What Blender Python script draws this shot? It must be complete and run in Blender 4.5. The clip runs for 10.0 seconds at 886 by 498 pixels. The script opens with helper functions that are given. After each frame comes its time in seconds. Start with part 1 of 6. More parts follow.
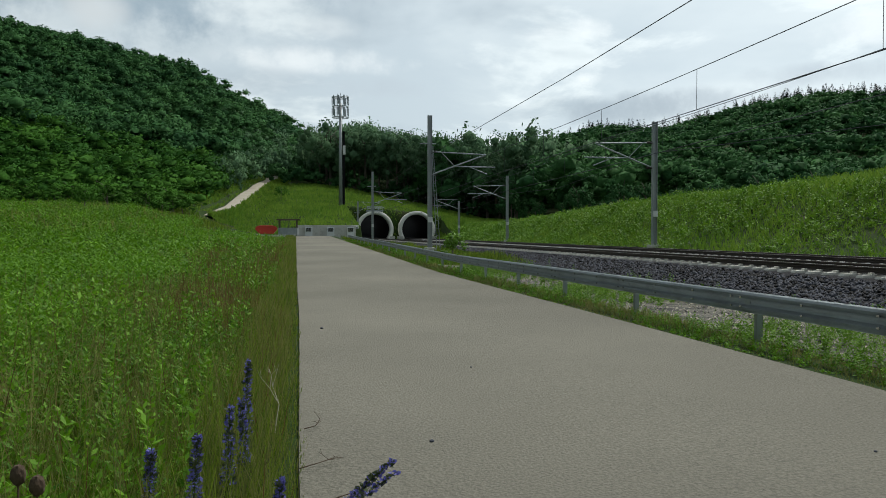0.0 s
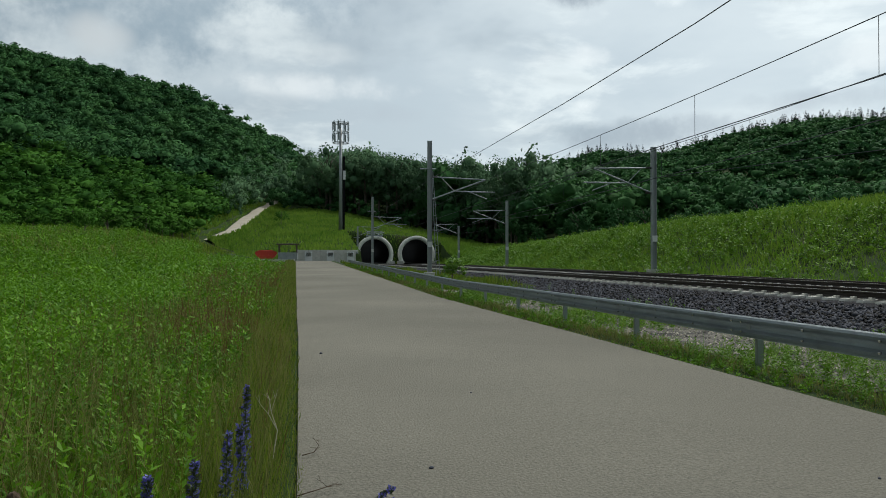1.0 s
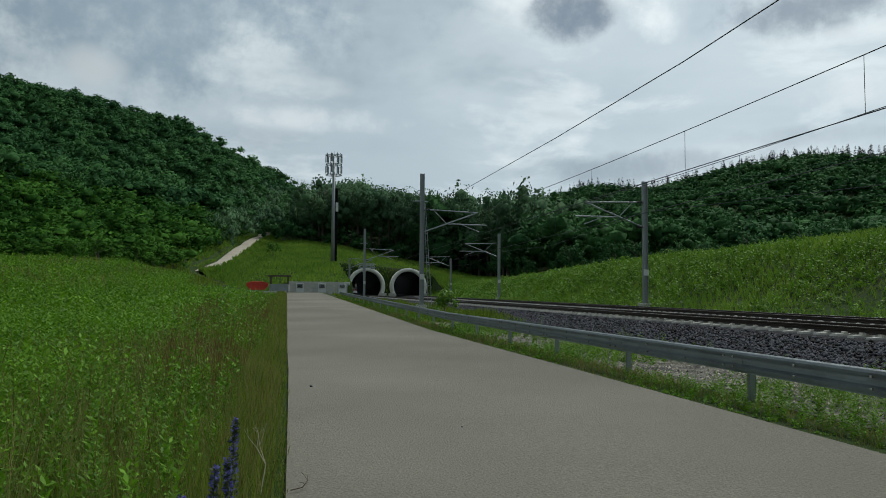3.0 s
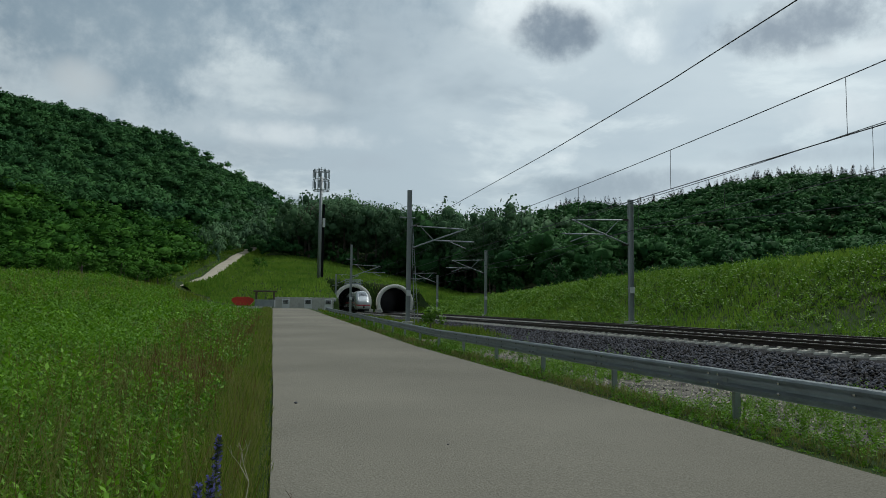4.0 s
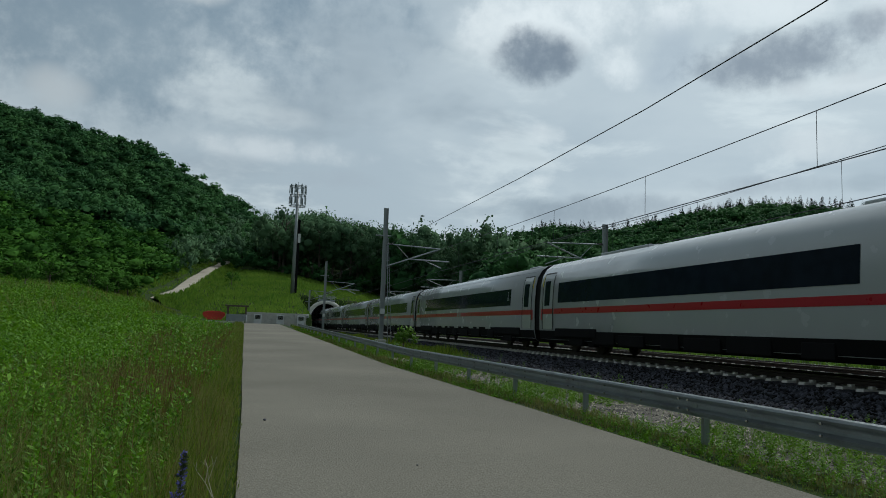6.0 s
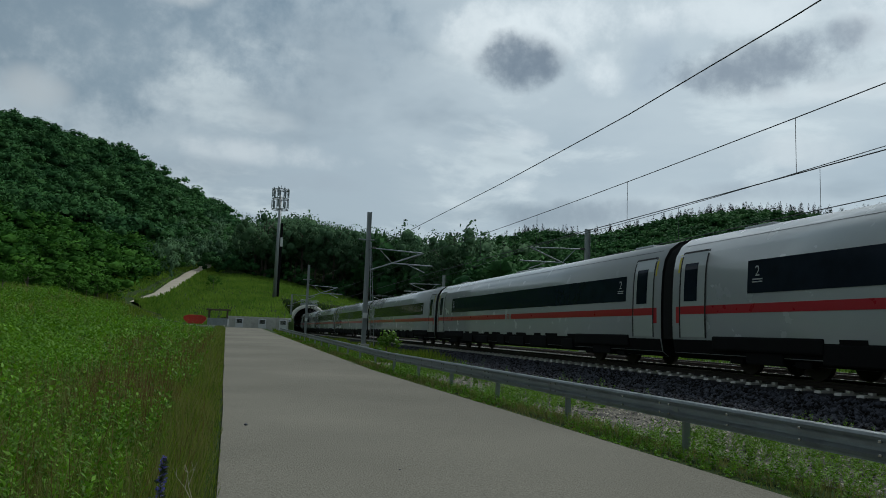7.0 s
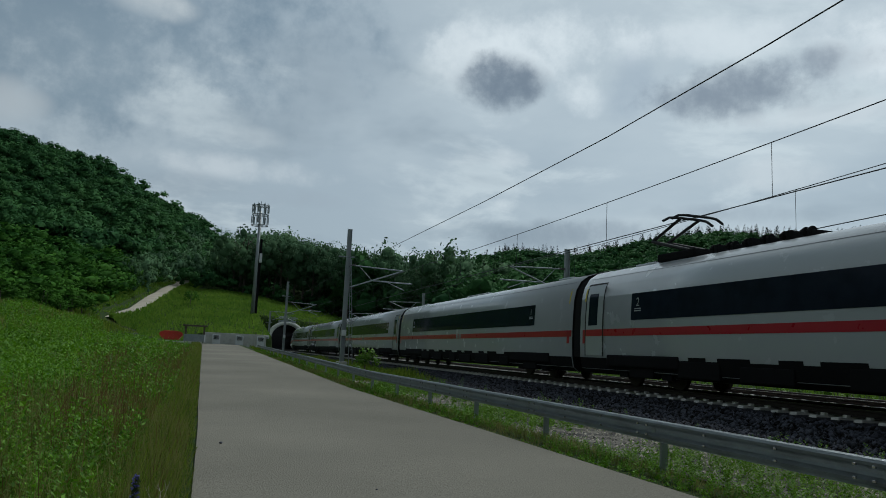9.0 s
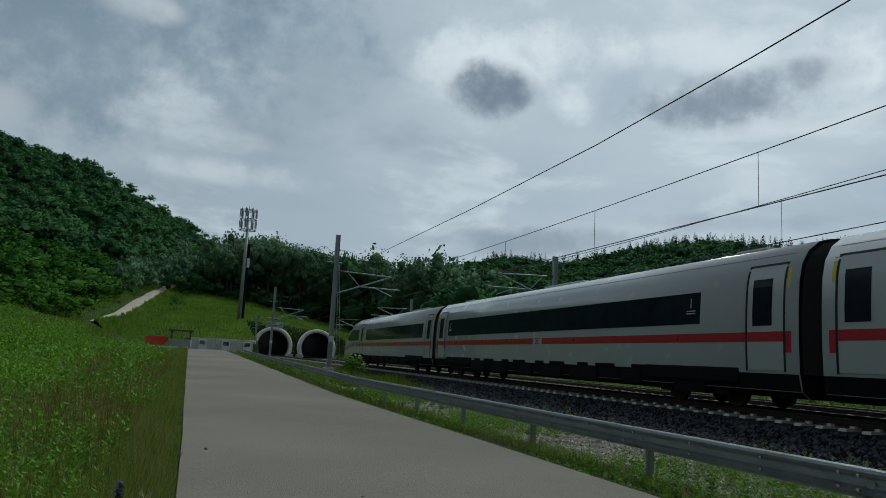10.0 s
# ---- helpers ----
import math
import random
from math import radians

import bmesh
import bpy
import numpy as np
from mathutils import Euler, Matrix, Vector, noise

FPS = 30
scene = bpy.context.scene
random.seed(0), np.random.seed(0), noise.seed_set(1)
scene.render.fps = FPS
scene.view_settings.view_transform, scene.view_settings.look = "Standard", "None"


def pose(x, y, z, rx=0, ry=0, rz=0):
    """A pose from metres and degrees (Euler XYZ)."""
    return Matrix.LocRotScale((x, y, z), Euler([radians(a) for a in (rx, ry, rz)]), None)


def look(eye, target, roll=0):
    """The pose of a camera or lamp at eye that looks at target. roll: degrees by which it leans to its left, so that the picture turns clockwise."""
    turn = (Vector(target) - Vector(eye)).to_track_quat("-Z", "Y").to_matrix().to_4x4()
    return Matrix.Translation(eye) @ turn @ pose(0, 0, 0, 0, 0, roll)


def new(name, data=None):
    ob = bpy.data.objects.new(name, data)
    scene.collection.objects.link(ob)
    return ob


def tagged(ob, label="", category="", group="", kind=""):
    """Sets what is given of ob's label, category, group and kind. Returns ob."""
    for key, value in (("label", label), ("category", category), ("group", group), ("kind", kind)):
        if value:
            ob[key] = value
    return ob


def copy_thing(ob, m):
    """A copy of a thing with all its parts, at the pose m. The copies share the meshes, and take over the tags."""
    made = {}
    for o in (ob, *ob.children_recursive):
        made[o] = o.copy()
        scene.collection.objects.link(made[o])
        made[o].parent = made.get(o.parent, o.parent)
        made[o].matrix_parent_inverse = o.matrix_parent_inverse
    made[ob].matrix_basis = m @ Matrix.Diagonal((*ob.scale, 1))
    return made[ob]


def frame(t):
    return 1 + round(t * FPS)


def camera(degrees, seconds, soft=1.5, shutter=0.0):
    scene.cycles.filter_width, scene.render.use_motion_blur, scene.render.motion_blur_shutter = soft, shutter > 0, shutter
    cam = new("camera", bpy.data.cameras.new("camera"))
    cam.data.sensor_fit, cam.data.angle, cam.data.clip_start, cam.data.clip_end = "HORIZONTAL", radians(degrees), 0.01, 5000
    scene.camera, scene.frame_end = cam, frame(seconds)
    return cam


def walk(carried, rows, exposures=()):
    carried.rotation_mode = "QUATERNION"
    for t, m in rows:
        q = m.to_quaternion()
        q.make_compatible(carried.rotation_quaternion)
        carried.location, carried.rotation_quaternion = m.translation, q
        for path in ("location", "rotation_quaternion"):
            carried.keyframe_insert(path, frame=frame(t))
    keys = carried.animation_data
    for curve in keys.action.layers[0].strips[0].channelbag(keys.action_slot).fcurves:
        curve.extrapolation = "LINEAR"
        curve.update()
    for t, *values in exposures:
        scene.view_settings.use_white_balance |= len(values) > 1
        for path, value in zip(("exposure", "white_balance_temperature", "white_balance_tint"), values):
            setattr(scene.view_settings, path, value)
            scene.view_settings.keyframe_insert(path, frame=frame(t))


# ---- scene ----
FOV = 62.19
cam = camera(FOV, 10.0, 0.9)
walk(cam, [
        (0.0, pose(0, 0, 1.6, 88.88, 0.00, -11.35)),
        (0.5, pose(0, 0, 1.6, 89.31, -0.03, -11.36)),
        (1.0, pose(0, 0, 1.6, 90.81, -0.01, -11.37)),
        (1.5, pose(0, 0, 1.6, 91.71, 0.04, -11.33)),
        (2.0, pose(0, 0, 1.6, 92.36, -0.03, -11.57)),
        (2.5, pose(0, 0, 1.6, 92.82, -0.27, -11.71)),
        (4.0, pose(0, 0, 1.6, 94.64, -0.69, -13.05)),
        (4.5, pose(0, 0, 1.6, 95.22, -1.09, -13.69)),
        (5.0, pose(0, 0, 1.6, 95.60, -1.54, -14.05)),
        (5.5, pose(0, 0, 1.6, 95.98, -1.90, -14.53)),
        (7.0, pose(0, 0, 1.6, 96.58, -2.15, -16.44)),
        (7.5, pose(0, 0, 1.6, 97.01, -2.22, -17.00)),
        (8.0, pose(0, 0, 1.6, 97.42, -2.28, -17.45)),
        (8.5, pose(0, 0, 1.6, 97.86, -2.55, -17.83)),
        (9.0, pose(0, 0, 1.6, 98.07, -2.67, -18.06)),
        (9.5, pose(0, 0, 1.6, 98.39, -2.80, -18.58)),
        (10.0, pose(0, 0, 1.6, 98.62, -3.00, -19.03))],
     exposures=[(0.0, 0.42, 6500, 7), (1.0, 0.27, 6450, 7), (2.5, 0.1, 6350, 6), (5.0, -0.06, 6200, 5), (7.5, -0.21, 6080, 5), (10.0, -0.28, 6020, 5)])


# ---- sky and sun ----
def sky_world():
    world = bpy.data.worlds.new("overcast_sky")
    scene.world = world
    world.use_nodes = True
    nt = world.node_tree
    nt.nodes.clear()
    N, L = nt.nodes.new, nt.links.new
    out, bg = N("ShaderNodeOutputWorld"), N("ShaderNodeBackground")
    L(bg.outputs[0], out.inputs[0])
    sky = N("ShaderNodeTexSky")
    sky.sky_type = "NISHITA"
    sky.sun_disc = False
    sky.sun_elevation, sky.sun_rotation = radians(52), radians(48)
    sky.air_density, sky.dust_density = 1.0, 2.0
    tc = N("ShaderNodeTexCoord")
    sep = N("ShaderNodeSeparateXYZ")
    L(tc.outputs["Generated"], sep.inputs[0])

    def math_node(op, a, b=None, clamp=False):
        m = N("ShaderNodeMath")
        m.operation, m.use_clamp = op, clamp
        for i, v in enumerate((a, b)):
            if v is None:
                continue
            if isinstance(v, (int, float)):
                m.inputs[i].default_value = v
            else:
                L(v, m.inputs[i])
        return m.outputs[0]

    # clouds lie on a flat sheet high above the ground
    zz = math_node("ADD", math_node("MAXIMUM", sep.outputs[2], 0.0), 0.16)
    comb = N("ShaderNodeCombineXYZ")
    L(math_node("DIVIDE", sep.outputs[0], zz), comb.inputs[0])
    L(math_node("DIVIDE", sep.outputs[1], zz), comb.inputs[1])

    def layer(scale, detail, rough, offset, lo, hi):
        mp = N("ShaderNodeMapping")
        mp.inputs["Location"].default_value = offset
        L(comb.outputs[0], mp.inputs[0])
        no = N("ShaderNodeTexNoise")
        no.inputs["Scale"].default_value, no.inputs["Detail"].default_value = scale, detail
        no.inputs["Roughness"].default_value, no.inputs["Distortion"].default_value = rough, 0.25
        L(mp.outputs[0], no.inputs[0])
        mr = N("ShaderNodeMapRange")
        mr.interpolation_type = "SMOOTHSTEP"
        mr.inputs[1].default_value, mr.inputs[2].default_value = lo, hi
        L(no.outputs[0], mr.inputs[0])
        return mr.outputs[0]

    def mix(fac, a, b, blend="MIX"):
        m = N("ShaderNodeMix")
        m.data_type, m.blend_type = "RGBA", blend
        for sock, v in ((m.inputs[0], fac), (m.inputs[6], a), (m.inputs[7], b)):
            if isinstance(v, tuple):
                sock.default_value = (*v, 1)
            elif isinstance(v, (int, float)):
                sock.default_value = v
            else:
                L(v, sock)
        return m.outputs[2]

    thin = layer(0.75, 6, 0.55, (3.1, 1.7, 0), 0.36, 0.64)
    puffs = layer(1.9, 8, 0.58, (0.4, 5.2, 0), 0.50, 0.66)
    dark = layer(1.25, 5, 0.5, (7.3, 2.2, 0), 0.54, 0.70)
    clear = mix(1.0, sky.outputs[0], (SKY_BLUE, SKY_BLUE, SKY_BLUE), "MULTIPLY")
    veil = mix(thin, CLOUD_VEIL, CLOUD_MID)
    veil = mix(math_node("MULTIPLY", puffs, 0.6), veil, CLOUD_BRIGHT)

    def lump(az, el, wide, high):
        """How far a direction lies inside a soft cloud about that azimuth and elevation."""
        d = N("ShaderNodeVectorMath")
        d.operation = "SUBTRACT"
        L(tc.outputs["Generated"], d.inputs[0])
        c = (math.sin(radians(az)) * math.cos(radians(el)), math.cos(radians(az)) * math.cos(radians(el)), math.sin(radians(el)))
        d.inputs[1].default_value = c
        right = (math.cos(radians(az)), -math.sin(radians(az)), 0)
        def along(v, size):
            q = N("ShaderNodeVectorMath")
            q.operation = "DOT_PRODUCT"
            L(d.outputs[0], q.inputs[0])
            q.inputs[1].default_value = v
            return math_node("POWER", math_node("DIVIDE", q.outputs["Value"], size), 2)
        e = math_node("ADD", along(right, wide), along((0, 0, 1), high))
        rag = N("ShaderNodeTexNoise")
        rag.inputs["Scale"].default_value, rag.inputs["Detail"].default_value, rag.inputs["Roughness"].default_value = 13, 9, 0.62
        L(tc.outputs["Generated"], rag.inputs[0])
        e = math_node("ADD", e, math_node("MULTIPLY", math_node("SUBTRACT", rag.outputs[0], 0.5), 6.0))
        m = N("ShaderNodeMapRange")
        m.interpolation_type = "SMOOTHSTEP"
        m.inputs[1].default_value, m.inputs[2].default_value, m.inputs[3].default_value, m.inputs[4].default_value = 2.0, -0.6, 0, 1
        L(e, m.inputs[0])
        return m.outputs[0]

    for az, el, wide, high, colour, amount in CLOUDS:
        veil = mix(math_node("MULTIPLY", lump(az, el, wide, high), amount), veil, colour)
    veil = mix(math_node("MULTIPLY", dark, 0.55), veil, CLOUD_DARK)
    # cloud is brighter towards the sun and duller away from it
    toward = N("ShaderNodeVectorMath")
    toward.operation = "DOT_PRODUCT"
    L(tc.outputs["Generated"], toward.inputs[0])
    toward.inputs[1].default_value = (math.sin(radians(48)), math.cos(radians(48)), 0.25)
    shine = math_node("MULTIPLY_ADD", toward.outputs["Value"], 0.40)
    shine.node.inputs[2].default_value = 0.57
    shine = math_node("MAXIMUM", shine, 0.22)
    glow = N("ShaderNodeCombineXYZ")
    for k in range(3):
        L(shine, glow.inputs[k])
    veil = mix(1.0, veil, glow.outputs[0], "MULTIPLY")
    cover = mix(0.9, clear, veil)
    L(cover, bg.inputs[0])
    bg.inputs[1].default_value = 1.0


SKY_BLUE = 0.07
CLOUD_VEIL, CLOUD_MID, CLOUD_BRIGHT, CLOUD_DARK = (0.52, 0.60, 0.66), (0.66, 0.73, 0.77), (0.88, 0.94, 0.95), (0.34, 0.41, 0.47)
# azimuth, elevation, half width, half height, colour, amount
CLOUDS = [(-18.0, 26.0, 0.36, 0.16, (0.25, 0.34, 0.42), 0.95), (-10.0, 19.5, 0.13, 0.05, (0.36, 0.45, 0.52), 0.7),
          (-5.8, 23.8, 0.045, 0.016, (0.86, 0.89, 0.89), 0.8), (-14.0, 15.4, 0.03, 0.022, (0.74, 0.77, 0.78), 0.7),
          (1.5, 13.0, 0.10, 0.016, (0.86, 0.90, 0.92), 0.75), (-2.0, 11.5, 0.07, 0.014, (0.46, 0.53, 0.59), 0.6),
          (5.5, 11.2, 0.06, 0.013, (0.48, 0.54, 0.60), 0.55), (2.1, 15.5, 0.035, 0.012, (0.80, 0.85, 0.87), 0.6),
          (24.0, 23.6, 0.115, 0.034, (1.0, 1.04, 1.05), 0.95), (28.4, 20.4, 0.030, 0.026, (0.98, 1.02, 1.03), 0.85), (18.0, 22.6, 0.034, 0.030, (0.95, 0.99, 1.0), 0.85),
          (21.8, 21.0, 0.050, 0.028, (0.22, 0.27, 0.33), 0.97), (32.0, 20.5, 0.035, 0.035, (0.46, 0.54, 0.62), 0.6),
          (41.0, 23.5, 0.12, 0.020, (0.92, 0.96, 0.98), 0.7), (48.0, 21.4, 0.045, 0.026, (1.0, 1.03, 1.04), 0.9),
          (40.0, 19.6, 0.095, 0.028, (0.26, 0.31, 0.37), 0.9), (45.5, 21.2, 0.05, 0.018, (0.30, 0.35, 0.41), 0.85), (46.0, 17.6, 0.09, 0.012, (0.82, 0.86, 0.88), 0.7),
          (20.8, 15.2, 0.05, 0.012, (0.84, 0.88, 0.90), 0.6), (24.5, 9.4, 0.075, 0.018, (0.33, 0.39, 0.45), 0.85), (31.5, 9.8, 0.07, 0.015, (0.38, 0.44, 0.50), 0.75),
          (22.3, 11.6, 0.02, 0.010, (0.92, 0.96, 0.97), 0.8), (38.0, 11.0, 0.08, 0.012, (0.42, 0.48, 0.54), 0.6), (42.0, 13.5, 0.06, 0.018, (0.80, 0.84, 0.86), 0.6)]
sky_world()
sun = new("sun", bpy.data.lights.new("sun", "SUN"))
sun.data.energy, sun.data.angle, sun.data.color = 1.9, radians(11), (1.0, 0.96, 0.9)
sun.matrix_world = look((0, 0, 60), (0 - 40 * math.sin(radians(48)), -40 * math.cos(radians(48)), 60 - 40 * math.tan(radians(52))))


# ---- materials ----
def material(name, base, rough=0.7, metal=0.0, vary=0.25, scale=3.0, fine=40.0, bump=0.0, dirt=None, dirt_amount=0.0, coords="Object", spec=0.5, island=0.0, per_object=0.0, coat=0.0):
    """A surface whose base colour varies at two scales, with fine relief."""
    m = bpy.data.materials.new(name)
    m.use_nodes = True
    nt = m.node_tree
    N, L = nt.nodes.new, nt.links.new
    b = nt.nodes["Principled BSDF"]
    b.inputs["Metallic"].default_value = metal
    b.inputs["Specular IOR Level"].default_value = spec
    b.inputs["Coat Weight"].default_value = coat
    b.inputs["Coat Roughness"].default_value = 0.08
    tc = N("ShaderNodeTexCoord")
    big, small = N("ShaderNodeTexNoise"), N("ShaderNodeTexNoise")
    for no, sc, de in ((big, scale, 4), (small, fine, 5)):
        L(tc.outputs[coords], no.inputs[0])
        no.inputs["Scale"].default_value, no.inputs["Detail"].default_value = sc, de
    add = N("ShaderNodeMath")
    add.operation = "ADD"
    L(big.outputs[0], add.inputs[0]), L(small.outputs[0], add.inputs[1])
    fac = add.outputs[0]
    if island or per_object:
        g = N("ShaderNodeNewGeometry") if island else N("ShaderNodeObjectInfo")
        ma = N("ShaderNodeMath")
        ma.operation = "MULTIPLY_ADD"
        L(g.outputs["Random Per Island" if island else "Random"], ma.inputs[0])
        ma.inputs[1].default_value = island or per_object
        L(fac, ma.inputs[2])
        sub = N("ShaderNodeMath")
        sub.operation = "SUBTRACT"
        L(ma.outputs[0], sub.inputs[0])
        sub.inputs[1].default_value = (island or per_object) / 2
        fac = sub.outputs[0]
    mr = N("ShaderNodeMapRange")
    mr.inputs[1].default_value, mr.inputs[2].default_value = 0.6, 1.4
    mr.inputs[3].default_value, mr.inputs[4].default_value = 1 - vary, 1 + vary
    L(fac, mr.inputs[0])
    col = N("ShaderNodeMix")
    col.data_type, col.blend_type = "RGBA", "MULTIPLY"
    col.inputs[0].default_value = 1
    col.inputs[6].default_value = (*base, 1)
    L(mr.outputs[0], col.inputs[7])
    out = col.outputs[2]
    if dirt:
        dn = N("ShaderNodeTexNoise")
        L(tc.outputs[coords], dn.inputs[0])
        dn.inputs["Scale"].default_value, dn.inputs["Detail"].default_value = scale * 2.3, 6
        dm = N("ShaderNodeMapRange")
        dm.inputs[1].default_value, dm.inputs[2].default_value, dm.inputs[4].default_value = 0.5, 0.72, dirt_amount
        L(dn.outputs[0], dm.inputs[0])
        mx = N("ShaderNodeMix")
        mx.data_type = "RGBA"
        L(dm.outputs[0], mx.inputs[0]), L(out, mx.inputs[6])
        mx.inputs[7].default_value = (*dirt, 1)
        out = mx.outputs[2]
    L(out, b.inputs["Base Color"])
    rr = N("ShaderNodeMapRange")
    rr.inputs[3].default_value, rr.inputs[4].default_value = max(0.02, rough - 0.08), min(1, rough + 0.08)
    L(small.outputs[0], rr.inputs[0]), L(rr.outputs[0], b.inputs["Roughness"])
    if bump:
        bp = N("ShaderNodeBump")
        bp.inputs["Strength"].default_value, bp.inputs["Distance"].default_value = bump, 0.02
        L(small.outputs[0], bp.inputs["Height"]), L(bp.outputs[0], b.inputs["Normal"])
    return m


def leafy(name, base, tip, island=0.5, rough=0.75, scale=0.05, trans=0.3, grain=0.0, tone=0.0, spec=0.25):
    """Foliage: each leaf or blade a shade of its own between two greens, with patches over the ground."""
    m = bpy.data.materials.new(name)
    m.use_nodes = True
    nt = m.node_tree
    N, L = nt.nodes.new, nt.links.new
    b = nt.nodes["Principled BSDF"]
    g, tc, no = N("ShaderNodeNewGeometry"), N("ShaderNodeTexCoord"), N("ShaderNodeTexNoise")
    L(tc.outputs["Object"], no.inputs[0])
    no.inputs["Scale"].default_value, no.inputs["Detail"].default_value = scale, 5
    ma = N("ShaderNodeMath")
    ma.operation = "MULTIPLY_ADD"
    L(g.outputs["Random Per Island"], ma.inputs[0])
    ma.inputs[1].default_value = island
    pn = N("ShaderNodeMapRange")
    pn.inputs[1].default_value, pn.inputs[2].default_value = 0.33, 0.67
    pn.inputs[4].default_value = 1 - island - tone
    L(no.outputs[0], pn.inputs[0])
    if tone:
        # each plant has a shade of its own
        at, ad = N("ShaderNodeAttribute"), N("ShaderNodeMath")
        at.attribute_name = "tone"
        ad.operation = "MULTIPLY_ADD"
        L(at.outputs["Fac"], ad.inputs[0]), L(pn.outputs[0], ad.inputs[2])
        ad.inputs[1].default_value = tone
        L(ad.outputs[0], ma.inputs[2])
    else:
        L(pn.outputs[0], ma.inputs[2])
    mx = N("ShaderNodeMix")
    mx.data_type = "RGBA"
    L(ma.outputs[0], mx.inputs[0])
    mx.inputs[6].default_value, mx.inputs[7].default_value = (*base, 1), (*tip, 1)
    leaf_colour = mx.outputs[2]
    if grain:
        # tufts of leaves about a metre across, with relief
        gn, gr, gm, bp = N("ShaderNodeTexNoise"), N("ShaderNodeMapRange"), N("ShaderNodeMix"), N("ShaderNodeBump")
        L(tc.outputs["Object"], gn.inputs[0])
        gn.inputs["Scale"].default_value, gn.inputs["Detail"].default_value, gn.inputs["Roughness"].default_value = grain, 6, 0.7
        gr.inputs[1].default_value, gr.inputs[2].default_value, gr.inputs[3].default_value, gr.inputs[4].default_value = 0.36, 0.64, 0.70, 1.28
        L(gn.outputs[0], gr.inputs[0])
        gm.data_type, gm.blend_type = "RGBA", "MULTIPLY"
        gm.inputs[0].default_value = 1
        L(leaf_colour, gm.inputs[6]), L(gr.outputs[0], gm.inputs[7])
        leaf_colour = gm.outputs[2]
        bp.inputs["Strength"].default_value, bp.inputs["Distance"].default_value = 0.5, 0.3
        L(gn.outputs[0], bp.inputs["Height"]), L(bp.outputs[0], b.inputs["Normal"])
    L(leaf_colour, b.inputs["Base Color"])
    b.inputs["Roughness"].default_value = rough
    b.inputs["Specular IOR Level"].default_value = spec
    if trans:
        t, ad = N("ShaderNodeBsdfTranslucent"), N("ShaderNodeMixShader")
        L(leaf_colour, t.inputs[0])
        ad.inputs[0].default_value = trans
        L(b.outputs[0], ad.inputs[1]), L(t.outputs[0], ad.inputs[2])
        L(ad.outputs[0], nt.nodes["Material Output"].inputs[0])
    return m


ASPHALT = material("worn_asphalt", (0.180, 0.170, 0.138), 0.92, vary=0.48, scale=0.11, fine=42, bump=0.8, dirt=(0.150, 0.142, 0.118), dirt_amount=0.35, spec=0.15)
CONCRETE = material("concrete", (0.56, 0.55, 0.51), 0.85, vary=0.15, scale=0.8, fine=14, bump=0.15, dirt=(0.32, 0.31, 0.28), dirt_amount=0.5)
RING_CONCRETE = material("pale_concrete", (0.80, 0.79, 0.72), 0.8, vary=0.1, scale=0.5, fine=9, bump=0.1, dirt=(0.45, 0.44, 0.40), dirt_amount=0.4)
# near black: the darkness inside the tunnel is put into the lining's colour
TUBE = material("lining_in_tunnel_dark", (0.010, 0.010, 0.011), 0.95, vary=0.2, scale=0.3, fine=6, spec=0.05)
ZINC = material("galvanised_steel", (0.31, 0.345, 0.36), 0.42, 0.55, vary=0.12, scale=1.5, fine=25, dirt=(0.17, 0.18, 0.18), dirt_amount=0.4)
POLE_STEEL = material("weathered_steel_pole", (0.35, 0.375, 0.385), 0.5, 0.25, vary=0.15, scale=0.9, fine=15)
WIRE = material("dark_copper_wire", (0.05, 0.055, 0.06), 0.6, 0.5, vary=0.1)
RUST = material("rusty_rail", (0.040, 0.030, 0.024), 0.7, 0.3, vary=0.25, scale=1.2, fine=30)
RAIL_TOP = material("polished_rail_head", (0.5, 0.5, 0.5), 0.25, 0.9, vary=0.1)
SLEEPER = material("concrete_sleeper", (0.62, 0.60, 0.54), 0.85, vary=0.2, scale=2, fine=30, bump=0.2, per_object=0.4)
BALLAST = material("dark_basalt_ballast", (0.034, 0.036, 0.045), 0.8, vary=0.97, scale=2.0, fine=20, bump=0.5, island=1.8, spec=0.2)
BALLAST_BED = material("ballast_bed", (0.018, 0.018, 0.021), 0.95, vary=0.4, scale=3, fine=26, bump=1.0, spec=0.2)
GRAVEL = material("pale_gravel", (0.20, 0.185, 0.145), 0.95, vary=0.9, scale=1.6, fine=24, bump=1.0, island=1.3)
TRAIN_GREY = material("light_grey_train_paint", (0.47, 0.495, 0.51), 0.25, vary=0.025, scale=0.3, fine=1.5, coat=0.5)
TRAIN_RED = material("red_train_paint", (0.47, 0.013, 0.04), 0.3, vary=0.06, scale=0.5, fine=3, coat=0.4)
TRAIN_GLASS = material("dark_train_glass", (0.014, 0.020, 0.034), 0.10, vary=0.3, scale=0.5, fine=2, spec=0.12)
TRAIN_DARK = material("dark_underframe", (0.010, 0.010, 0.011), 0.85, vary=0.3, scale=1.5, fine=12, spec=0.12)
TRAIN_SEAL = material("black_rubber", (0.012, 0.012, 0.013), 0.75, vary=0.2)
WHITE_PAINT = material("white_marking", (0.75, 0.76, 0.76), 0.5, vary=0.08)
YELLOW_PAINT = material("yellow_marking", (0.62, 0.52, 0.04), 0.5, vary=0.08)
LAMP_GLASS = material("headlight_glass", (0.32, 0.34, 0.36), 0.08, 0.2, vary=0.1, spec=0.8)
LAMP_GLASS.node_tree.nodes["Principled BSDF"].inputs["Emission Color"].default_value = (1.0, 0.96, 0.88, 1)
